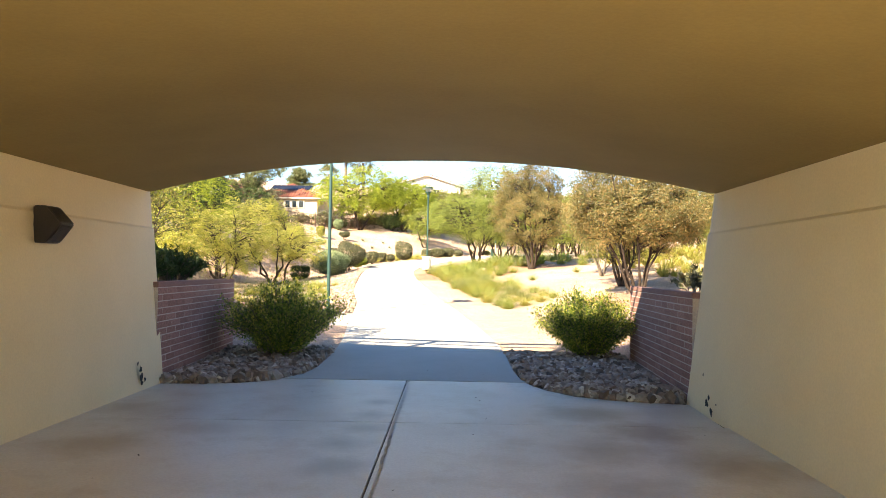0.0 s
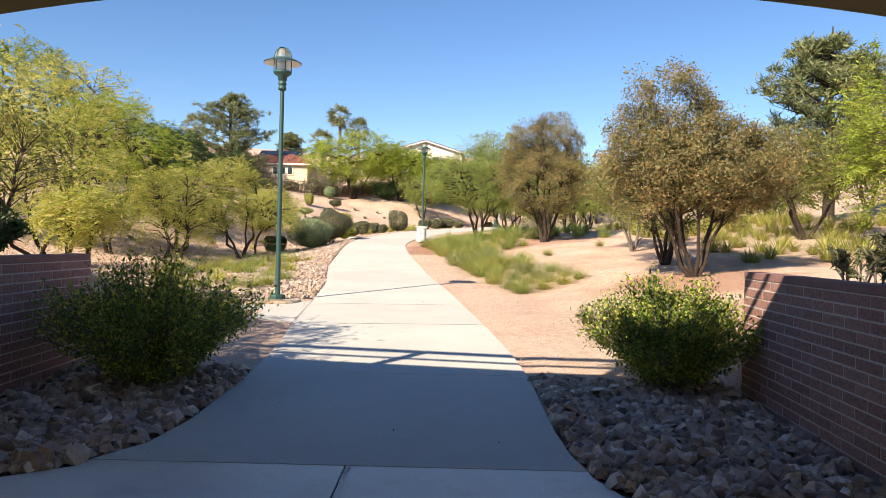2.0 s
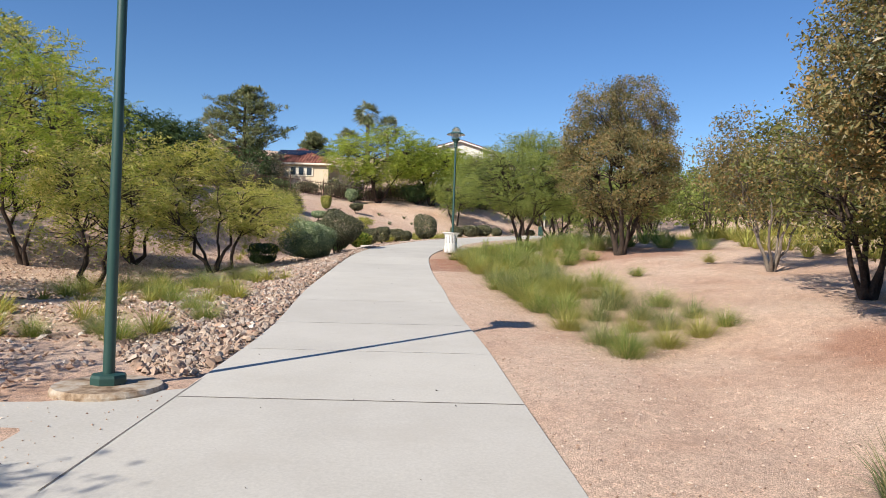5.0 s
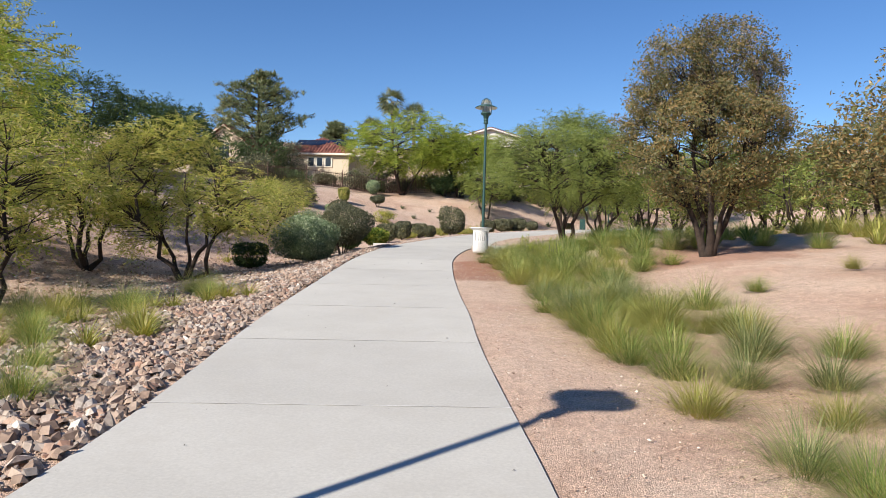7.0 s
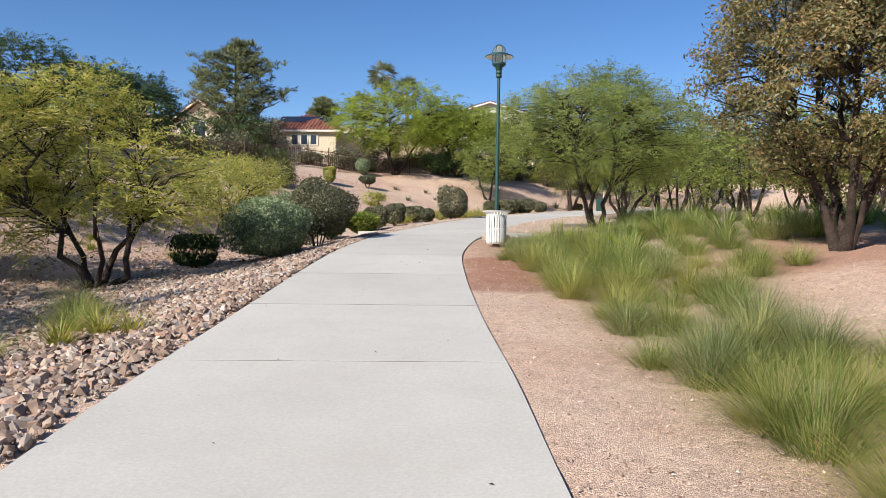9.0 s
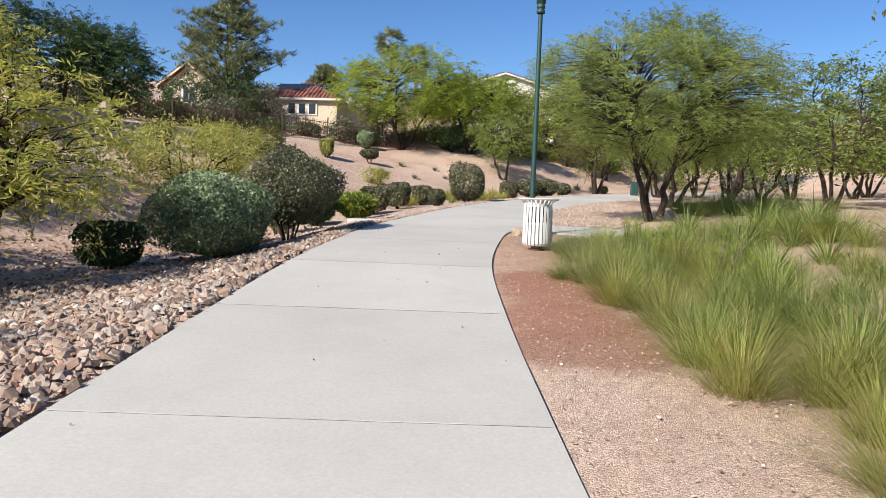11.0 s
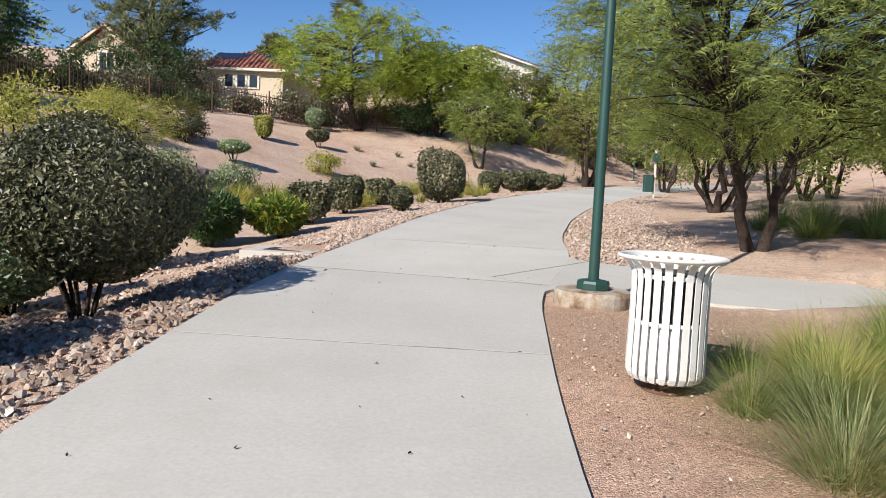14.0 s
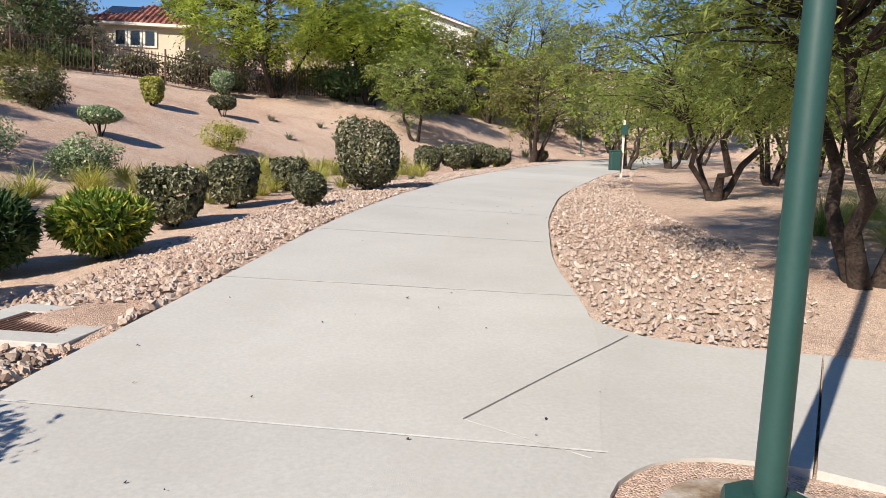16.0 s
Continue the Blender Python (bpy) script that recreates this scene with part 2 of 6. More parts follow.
L_BROWN = leaf_material("bronze_leaves", [(0, (0.095, 0.118, 0.046)), (.35, (0.185, 0.172, 0.078)), (.6, (0.30, 0.222, 0.095)), (.82, (0.38, 0.24, 0.115)), (.93, (0.16, 0.185, 0.078)), (1, (0.36, 0.32, 0.2))], .42, .35, .5)
L_OLIVE = leaf_material("olive_leaves", [(0, (0.090, 0.113, 0.033)), (.5, (0.158, 0.172, 0.053)), (.85, (0.209, 0.187, 0.060)), (1, (0.254, 0.194, 0.075))], .5, .25)
L_ACACIA = leaf_material("yellow_green_leaves", [(0, (0.24, 0.28, 0.085)), (.4, (0.40, 0.43, 0.14)), (.75, (0.55, 0.53, 0.21)), (1, (0.62, 0.52, 0.29))], .6, .6)
L_BRIGHT = leaf_material("bright_green_leaves", [(0, (0.18, 0.26, 0.04)), (.5, (0.30, 0.385, 0.065)), (1, (0.43, 0.47, 0.11))], .6, .5)
L_MESQ = leaf_material("mesquite_leaves", [(0, (0.13, 0.185, 0.055)), (.5, (0.22, 0.28, 0.085)), (1, (0.37, 0.41, 0.14))], .6, .5)
L_PINE = leaf_material("pine_needles", [(0, (0.07, 0.1, 0.05)), (.5, (0.145, 0.175, 0.085)), (1, (0.29, 0.29, 0.155))], .7, .15)
L_PALM = leaf_material("palm_fronds", [(0, (0.11, 0.14, 0.075)), (.5, (0.2, 0.235, 0.13)), (.85, (0.33, 0.35, 0.21)), (1, (0.46, 0.42, 0.26))], .45, .2, .5)
L_DARK = leaf_material("dark_green_leaves", [(0, (0.033, 0.065, 0.024)), (.5, (0.057, 0.101, 0.036)), (1, (0.098, 0.146, 0.049))], .55, .2)
L_SAGE = leaf_material("grey_green_leaves", [(0, (0.105, 0.165, 0.085)), (.5, (0.19, 0.265, 0.145)), (.8, (0.33, 0.41, 0.26)), (1, (0.5, 0.55, 0.40))], .45, .2, .55)
L_SHRUB = leaf_material("shrub_leaves", [(0, (.05, .056, .028)), (.5, (.095, .1, .052)), (.85, (.19, .19, .115)), (1, (.34, .33, .23))], .45, .2, .55)
L_FRESH = leaf_material("fresh_shrub_leaves", [(0, (.05, .10, .02)), (.4, (.13, .22, .04)), (.72, (.31, .37, .075)), (1, (.62, .57, .15))], .5, .3)
L_OLEAN = leaf_material("oleander_leaves", [(0, (0.047, 0.094, 0.040)), (.6, (0.078, 0.140, 0.055)), (1, (0.140, 0.203, 0.086))], .45, .2)
L_GRASS = leaf_material("deer_grass", [(0, (0.11, 0.19, 0.045)), (.4, (0.21, 0.30, 0.075)), (.75, (0.35, 0.40, 0.14)), (1, (0.60, 0.52, 0.26))], .65, .35)
L_GRASS_G = leaf_material("grey_green_grass", [(0, (0.12, 0.17, 0.07)), (.5, (0.23, 0.28, 0.12)), (.8, (0.36, 0.39, 0.2)), (1, (0.56, 0.5, 0.3))], .6, .3)
L_GRASS_Y = leaf_material("yellow_grass", [(0, (0.254, 0.284, 0.075)), (.5, (0.359, 0.374, 0.105)), (1, (0.538, 0.463, 0.209))], .65, .35)
L_AGAVE = leaf_material("blue_grey_blades", [(0, (0.117, 0.143, 0.091)), (.5, (0.182, 0.215, 0.143)), (1, (0.260, 0.273, 0.195))], .6, .1)
L_YUCCA = leaf_material("dark_blades", [(0, (0.052, 0.072, 0.039)), (.6, (0.091, 0.111, 0.065)), (1, (0.208, 0.156, 0.104))], .6, .1)
L_SPIKE = leaf_material("stiff_blades", [(0, (.09, .125, .05)), (.5, (.15, .185, .08)), (.85, (.22, .235, .12)), (1, (.36, .29, .17))], .55, .15)
L_STRAW = leaf_material("dry_straw", [(0, (.24, .17, .09)), (.5, (.36, .27, .15)), (1, (.48, .38, .22))], .8, .2)
# ---- terrain ----
PATH_Y = [-14, 0, 12.6, 16, 20.5, 26, 32, 38, 42.3, 46, 52, 60, 70, 90, 140]
PATH_Z = [-.2, -.18, -.18, 0, .22, .436, .8, 1.25, 1.55, 1.75, 2.1, 2.5, 3.0, 4.0, 6.0]
EDGE_LY = [12, 15, 18, 21.3, 24, 26, 28.5, 31, 36, 40, 45.3, 47.5, 49, 53, 57.3, 62.3, 68.8, 74, 81.5, 95, 140]
EDGE_LX = [-2.1, -2.1, -2.37, -2.64, -2.85, -3.1, -3.5, -3.8, -4.2, -4.48, -4.48, -4.2, -3.95, -3.38, -2.5, -1.1, 1.35, 3.7, 7.5, 16, 50]
EDGE_RY = [12, 15, 18, 21, 24, 26.2, 28.7, 31, 33, 36, 38.5, 40.2, 42, 45.3, 47.9, 50.4, 54.2, 58.2, 60.8, 67.8, 77.7, 88, 140]
EDGE_RX = [1.24, 1.25, .95, .6, .28, -.05, -.4, -.64, -.94, -1.3, -1.54, -1.66, -1.66, -1.5, -.8, -.68, 0, 1.0, 1.9, 4.6, 9.6, 16.3, 55]


def smooth(a, b, x):
    t = np.clip((x - a) / (b - a), 0, 1)
    return t * t * (3 - 2 * t)


def soft_interp(x, xs, ys, w):
    """Piecewise line, rounded off over w metres."""
    return sum(np.interp(x + o * w, xs, ys) for o in (-1, -.5, 0, .5, 1)) / 5


def path_z(y):
    return soft_interp(y, PATH_Y, PATH_Z, 2.0)


def edge_l(y):
    return soft_interp(y, EDGE_LY, EDGE_LX, 1.2)


def edge_r(y):
    return soft_interp(y, EDGE_RY, EDGE_RX, 0.8)


def gh(x, y):
    """Height of the natural ground."""
    x, y = np.asarray(x, float), np.asarray(y, float)
    xl, xr, z = edge_l(y), edge_r(y), path_z(y)
    c = np.interp(y, [50, 60, 75, 140], [1, .95, .85, .8])
    dl, dr = np.maximum((xl - x) * c, 0), np.maximum((x - xr) * c, 0)
    swale = np.interp(dl, [0, .4, 1.5, 2.5, 5, 6.5, 10, 14], [0, -.02, -.3, -.5, -.8, -.75, -.3, 0])
    swale = swale * smooth(23, 40, y) * (1 - .55 * smooth(48, 58, y))
    # level ground round the drain
    swale = swale * (1 - .85 * np.exp(-((x - -4.8) ** 2 + (y - 47.64) ** 2) / .7))
    hd = dl - 6 * (1 - smooth(28, 48, y))
    hill = np.interp(hd, [5, 7, 12, 16, 20, 26, 40, 100, 800], [0, .2, 1.5, 2.6, 3.6, 4.4, 5.4, 10, 60])
    right = np.interp(dr, [0, 1, 2, 3, 4.6, 6.5, 10, 20, 40, 100, 800], [0, 0, -.03, .1, .42, .65, .9, 1.7, 5, 11, 60])
    right = right * (1 - .6 * smooth(42, 50, y)) * smooth(13, 22, y)
    right = right + np.interp(y, [95, 130, 200, 1500], [0, 5, 11, 60]) + np.interp(x, [22, 45, 100, 1500], [0, 3.5, 9, 60])
    crest = 1.25 * smooth(68, 84, y) * smooth(-13, -3, x) * smooth(2.5, 9, dl) - .5 * smooth(56, 64, y) * smooth(-15, -21, x)
    g = z + swale + hill * smooth(8, 24, y) + right + crest
    # banks behind the wing walls
    wl = np.where(y > 10.2, -4.3 - .035 * (y - 10.3), -4.75)
    wr = np.where(y > 9.3, 3.53 + .07 * (y - 9.4), 3.8)
    left_bank = smooth(0, .22, wl - x) * (1 - smooth(14.6, 20.5, y))
    right_bank = smooth(0, .22, x - wr) * (1 - smooth(13.7, 19, y))
    yp = 9.92 - .125 * (x + .4)
    rise = 2.3 * (1 - smooth(yp - 1.3, yp - .25, y))
    g = g + left_bank * (1.2 + rise - g * .9) + right_bank * (1.2 + rise - g * .9)
    road = (1 - smooth(6.5, 9.0, y)) * smooth(-3.2, -1.4, y)
    outside = np.maximum(smooth(0, .2, wl - x), smooth(0, .2, x - wr))
    g = np.where(outside > .5, np.where(y < 0, -.2, g) * (1 - road) + 3.5 * road, g)
    return g
# ---- mesh helpers ----
def mesh_of(name, verts, faces, mat, smooth_shade=False):
    me = bpy.data.meshes.new(name)
    verts = np.asarray(verts, np.float32)
    if isinstance(faces, np.ndarray):
        n, k = faces.shape
        me.vertices.add(len(verts))
        me.vertices.foreach_set("co", verts.ravel())
        me.loops.add(n * k)
        me.loops.foreach_set("vertex_index", faces.ravel().astype(np.int32))
        me.polygons.add(n)
        me.polygons.foreach_set("loop_start", np.arange(0, n * k, k, dtype=np.int32))
        me.update(calc_edges=True)
        me.validate()
    else:
        me.from_pydata(verts.tolist(), [], faces)
    me.materials.append(mat)
    me.polygons.foreach_set("use_smooth", [smooth_shade] * len(me.polygons))
    return me


def put(name, me, parent=None, at=(0, 0, 0), rz=0, scale=None, label=""):
    ob = new(name, me)
    ob.location, ob.rotation_euler = at, (0, 0, rz)
    if scale:
        ob.scale = scale
    if parent:
        ob.parent = parent
    if label:
        ob["label"] = label
    return ob


def part(name, bm, mat, parent, label="", smooth_shade=False, at=(0, 0, 0), rz=0):
    me = bpy.data.meshes.new(name)
    bmesh.ops.recalc_face_normals(bm, faces=bm.faces)
    bm.to_mesh(me)
    bm.free()
    me.materials.append(mat)
    if smooth_shade:
        me.polygons.foreach_set("use_smooth", [True] * len(me.polygons))
    return put(name, me, parent, at, rz, None, label)


def thing(name, at, label, category, group="", rz=0, kind=""):
    ob = new(name)
    ob.location, ob.rotation_euler = at, (0, 0, rz)
    return tagged(ob, label, category, group, kind)


def box(bm, size, at=(0, 0, 0), bevel=0.0, turn=None):
    m = Matrix.Translation(at) @ (turn or Matrix()) @ Matrix.Diagonal((*size, 1))
    r = bmesh.ops.create_cube(bm, size=1, matrix=m)
    if bevel:
        es = {e for v in r["verts"] for e in v.link_edges}
        bmesh.ops.bevel(bm, geom=list(es), offset=bevel, segments=2, affect="EDGES", profile=.6)
    return bm


def lathe(profile, n=24):
    """A turned body from (radius, height) pairs."""
    bm = bmesh.new()
    rings = []
    for r, z in profile:
        if r < 1e-4:
            rings.append([bm.verts.new((0, 0, z))])
        else:
            rings.append([bm.verts.new((r * math.cos(2 * math.pi * k / n), r * math.sin(2 * math.pi * k / n), z)) for k in range(n)])
    for a, b in zip(rings, rings[1:]):
        for k in range(n):
            q = [a[k % len(a)], a[(k + 1) % len(a)], b[(k + 1) % len(b)], b[k % len(b)]]
            q = list(dict.fromkeys(q))
            if len(q) > 2:
                bm.faces.new(q)
    return bm


def tube(verts, faces, pts, radii, sides=6):
    """Adds a swept limb to the lists."""
    base = len(verts)
    pts = [Vector(p) for p in pts]
    for i, p in enumerate(pts):
        d = (pts[min(i + 1, len(pts) - 1)] - pts[max(i - 1, 0)]).normalized()
        u = d.orthogonal().normalized()
        if i and u.dot(last) < 0:
            u = -u
        u = (last - d * last.dot(d)).normalized() if i else u
        last = u
        v = d.cross(u)
        for k in range(sides):
            a = 2 * math.pi * k / sides
            verts.append(tuple(p + (u * math.cos(a) + v * math.sin(a)) * radii[i]))
    for i in range(len(pts) - 1):
        for k in range(sides):
            a, b = base + i * sides + k, base + i * sides + (k + 1) % sides
            faces.append((a, b, b + sides, a + sides))
    faces.append(tuple(base + (len(pts) - 1) * sides + k for k in range(sides)))


# ---- plants ----
def leaves(rng, pos, length, width, droop=0.0, outward=None, flat=.3, vary=.35, facing=None, jitter=.55):
    """Small folded leaves at pos, as quads."""
    n = len(pos)
    d = rng.normal(size=(n, 3))
    if outward is not None:
        d = d * .8 + outward
    d[:, 2] -= droop
    d /= np.linalg.norm(d, axis=1)[:, None] + 1e-6
    s = rng.normal(size=(n, 3))
    s[:, 2] *= 1 - flat
    s -= d * (s * d).sum(1)[:, None]
    s /= np.linalg.norm(s, axis=1)[:, None] + 1e-6
    if facing is not None:
        nrm = facing + rng.normal(size=(n, 3)) * jitter
        nrm /= np.linalg.norm(nrm, axis=1)[:, None] + 1e-6
        d = d - nrm * (d * nrm).sum(1)[:, None] + facing * .25
        d /= np.linalg.norm(d, axis=1)[:, None] + 1e-6
        s = np.cross(nrm, d)
        s /= np.linalg.norm(s, axis=1)[:, None] + 1e-6
    up = np.cross(d, s)
    k = (1 + vary * rng.normal(size=(n, 1))).clip(.4, 1.9)
    L, W = length * k, width * k
    v = np.stack([pos - d * L * .5, pos + s * W * .5 + up * W * .15, pos + d * L * .5 - up * L * .12, pos - s * W * .5 + up * W * .15], 1).reshape(-1, 3)
    return v, np.arange(4 * n).reshape(-1, 4)


def crown_points(rng, n, radius, lumps=9, hollow=.5):
    """Clump centres in a lumpy ellipsoid about the origin."""
    d = rng.normal(size=(n, 3))
    d /= np.linalg.norm(d, axis=1)[:, None]
    dirs = rng.normal(size=(lumps, 3))
    dirs /= np.linalg.norm(dirs, axis=1)[:, None]
    amp = rng.uniform(-.42, .36, lumps)
    bulge = 1 + (np.exp(6 * (d @ dirs.T - 1)) * amp).sum(1)
    r = (hollow + (1 - hollow) * rng.uniform(0, 1, n) ** .6) * bulge
    return d * r[:, None] * np.array(radius)


def tree(name, x, y, height, radius, leaf, label, stems=3, trunk_r=.09, clear=1.2, clumps=160, per=45, size=(.09, .04), spread=.22,
         droop=.2, seed=1, bark=None, spread_base=.5, low=1.0, lean=(0, 0), crown_parts=9, group="", hollow=.5, twig_r=.012, z=None, dense=1.0, twig_step=1, spray=0, lobes=(), twist=.035):
    """A tree with one or more bending stems, limbs that reach each clump, and a crown of leaves."""
    rng = np.random.default_rng(seed)
    gz = float(gh(x, y)) if z is None else z
    root = thing(name, (x, y, gz - .05), label, "tree", group)
    rz = (height - clear) / 2
    centre = np.array([lean[0], lean[1], clear + rz * low])
    pts = crown_points(rng, clumps, (radius[0], radius[1], rz), crown_parts, hollow) + centre
    if lobes:
        share = np.array([l[3] * l[4] * l[5] for l in lobes]) ** .7
        pts = np.concatenate([crown_points(rng, int(clumps * w), l[3:], crown_parts, hollow) + np.array(l[:3]) for l, w in zip(lobes, share / share.sum())])
    pts = pts[pts[:, 2] > clear * .75]
    V, F, paths = [], [], []
    for k in range(stems):
        a = 2 * math.pi * (k + rng.uniform(-.3, .3)) / stems
        out = np.array([math.cos(a) * radius[0], math.sin(a) * radius[1], 0])
        b0 = out / max(radius) * trunk_r * (1.1 if stems > 1 else 0)
        top = centre + out * rng.uniform(.25, .6) * (1 if stems > 1 else .3) + np.array([0, 0, rz * rng.uniform(.0, .45)])
        mid = b0 + (top - b0) * .45 + out * spread_base * rng.uniform(.05, .35) * (1 if stems > 1 else 0) + rng.normal(size=3) * .08
        t = np.linspace(0, 1, 9)[:, None]
        p = (1 - t) ** 2 * b0 + 2 * t * (1 - t) * mid + t ** 2 * top
        p[1:-1] += rng.normal(size=(7, 3)) * twist * height / 4
        rr = trunk_r * (1 - .72 * t[:, 0]) * rng.uniform(.7, 1.1)
        rr[0] *= 1.35
        tube(V, F, p, rr, 8)
        paths.append((p, rr))
    allp = np.concatenate([p for p, _ in paths])
    allr = np.concatenate([r for _, r in paths])
    ok = np.tile(np.arange(9) >= 3, stems)
    for q in pts[::twig_step]:
        cost = np.linalg.norm(allp - q, axis=1) + np.maximum(allp[:, 2] - q[2] + .25, 0) * 2 + (~ok) * 9
        j = int(np.argmin(cost))
        s = allp[j]
        m = (s + q) / 2 + np.array([0, 0, .12 * np.linalg.norm(q - s)]) + rng.normal(size=3) * .06
        r0 = min(allr[j] * .55, twig_r * (1.2 + np.linalg.norm(q - s) * .8))
        tube(V, F, [s, (s + m) / 2 + rng.normal(size=3) * .03, m + rng.normal(size=3) * .03, q], [r0, r0 * .85, r0 * .6, r0 * .3], 3)
    put("trunk", mesh_of("trunk", V, F, bark or M_BARK, True), root)
    per, size = int(per * dense), (size[0] * 1.1 / dense ** .3, size[1] * 1.45 / dense ** .3)
    if spray:
        # drooping sprays with leaves in two ranks
        n_sp = max(2, per // spray)
        base = np.repeat(pts, n_sp, axis=0) + rng.normal(size=(len(pts) * n_sp, 3)) * spread * .45
        away = (base - centre) / np.array([radius[0], radius[1], rz])
        away /= np.linalg.norm(away, axis=1)[:, None] + 1e-6
        run = rng.normal(size=base.shape) * .55 + away * .8
        run[:, 2] = run[:, 2] * .6 + .15
        run /= np.linalg.norm(run, axis=1)[:, None] + 1e-6
        reach = spread * rng.uniform(1.1, 2.5, (len(base), 1))
        flank = np.cross(run, np.array([0, 0, 1.0])) + 1e-6
        flank /= np.linalg.norm(flank, axis=1)[:, None]
        P, O = [], []
        for j in range(spray):
            q = (j + 1) / spray
            sag = np.array([0, 0, -1.0]) * droop * .7 * reach * q ** 2
            P.append(base + run * reach * q + sag + flank * size[0] * .4 * (1 if j % 2 else -1))
            O.append(run * 1.2 + flank * (1.9 if j % 2 else -1.9) - np.array([0, 0, droop * .8 * q]))
        pos, along = np.concatenate(P), np.concatenate(O)
        face = np.tile(away * .8 + np.array([0, 0, .3]), (spray, 1))
        v, f = leaves(rng, pos, size[0], size[1], 0, along, .3, .3, face, .6)
        put("crown", mesh_of("crown", v, f, leaf), root)
        return root
    pos = np.repeat(pts, per, axis=0)
    k = rng.uniform(.6, 1.35, len(pts)).repeat(per)[:, None]
    off = rng.normal(size=pos.shape).clip(-1.75, 1.75) * spread * k
    off[:, 2] *= .75
    pos = pos + off
    face = (pos - centre) / np.array([radius[0], radius[1], rz])
    face /= np.linalg.norm(face, axis=1)[:, None] + 1e-6
    face = face * .65 + np.array([0, 0, .45])
    v, f = leaves(rng, pos, size[0], size[1], droop, None, .3, .35, face, .75)
    put("crown", mesh_of("crown", v, f, leaf), root)
    return root


def shrub_mesh(seed, radius, leaf_n, size, flat_top=.0, boxy=1.0, outward=.9, depth=.3, uneven=1.0):
    """Leaf shell of a clipped shrub, about its middle."""
    rng = np.random.default_rng(seed)
    d = rng.normal(size=(leaf_n, 3))
    d /= np.linalg.norm(d, axis=1)[:, None]
    e = 2.0 / boxy
    d2 = np.sign(d) * np.abs(d) ** e
    d2 /= (np.abs(d2) ** boxy / 1.0).sum(1)[:, None] ** (1 / boxy) if boxy > 2 else 1
    dirs = rng.normal(size=(22, 3))
    dirs /= np.linalg.norm(dirs, axis=1)[:, None]
    wob = 1 + (np.exp(9 * (d @ dirs.T - 1)) * rng.uniform(-.13, .13, 22) * uneven).sum(1)
    r = (1 - depth * rng.uniform(0, 1, leaf_n) ** 2.2) * wob
    stray = rng.uniform(size=leaf_n) < .07
    r[stray] *= rng.uniform(1.0, 1.14, stray.sum())
    pos = d2 * r[:, None] * np.array(radius)
    pos[:, 2] = np.where(pos[:, 2] < 0, pos[:, 2] * .85, pos[:, 2])
    pos[:, :2] *= (.76 + .28 * np.clip(pos[:, 2:] / radius[2] * .5 + .5, 0, 1))
    return leaves(rng, pos, size[0], size[1], 0, None, 0, .35, d) if outward < 1.3 else leaves(rng, pos, size[0], size[1], 0, d * outward, 0)


def shrub_thing(name, x, y, rx, ry, rz, leaf, label, category="shrub", n=4200, size=(.05, .026), seed=1, boxy=2.0, lift=.1, stems=5, group="", depth=.3, outward=.9, uneven=1.0):
    rng = np.random.default_rng(seed + 77)
    root = thing(name, (x, y, float(gh(x, y)) - .03), label, category, group)
    cz = lift + rz * .85
    v, f = shrub_mesh(seed, (rx, ry, rz), int(n * 1.2), (size[0] * 1.3, size[1] * 1.5), boxy=boxy, depth=depth, outward=outward, uneven=uneven)
    v = v + np.array([0, 0, cz])
    v[:, 2] = np.maximum(v[:, 2], .02)
    V, F = [], []
    for k in range(stems):
        a = rng.uniform(0, 6.28)
        e = np.array([math.cos(a) * rx * .55, math.sin(a) * ry * .55, cz + rz * rng.uniform(-.1, .5)])
        s = np.array([math.cos(a) * rx * .1, math.sin(a) * ry * .1, 0])
        V, F = [], []
        tube(V, F, [s, s + (e - s) * .4 + rng.normal(size=3) * .03, e], [.025, .018, .006], 5)
        put("stem", mesh_of("stem", V, F, M_BARK, True), root)
    put("foliage", mesh_of("foliage", v, f, leaf), root)
    return root


def tuft_mesh(seed, n, length, width, leaf, arch=.9, upright=.35, base=.12):
    """Arching grass blades from one crown."""
    rng = np.random.default_rng(seed)
    a = rng.uniform(0, 2 * np.pi, n)
    t0 = rng.uniform(0, 1, n) ** .7
    b = np.stack([np.cos(a) * base * t0, np.sin(a) * base * t0, np.zeros(n)], 1)
    a2 = a + rng.normal(size=n) * .5
    L = length * rng.uniform(.55, 1.1, n)
    tilt = (upright + (1 - upright) * np.clip(t0 * rng.uniform(.55, 1.35, n), 0, 1.2))[:, None]
    hd = np.stack([np.cos(a2), np.sin(a2), np.zeros(n)], 1)
    sd = np.stack([-np.sin(a2), np.cos(a2), np.zeros(n)], 1) * width / 2
    V = []
    for s in (0, .35, .7, 1.0):
        p = b + hd * (L[:, None] * tilt * (s ** 1.25) * arch) + np.array([0, 0, 1]) * (L[:, None] * (s * (1.05 - .3 * tilt) - .5 * tilt * s ** 2.3))
        w = (1 - s * .92)
        V += [p - sd * w, p + sd * w]
    v = np.stack(V, 1).reshape(-1, 3)
    i = np.arange(n)[:, None] * 8
    f = np.concatenate([i + np.array([[0, 1, 3, 2]]), i + np.array([[2, 3, 5, 4]]), i + np.array([[4, 5, 7, 6]])])
    v[:, 2] = np.maximum(v[:, 2], -.02)
    return mesh_of("tuft", v, f, leaf)


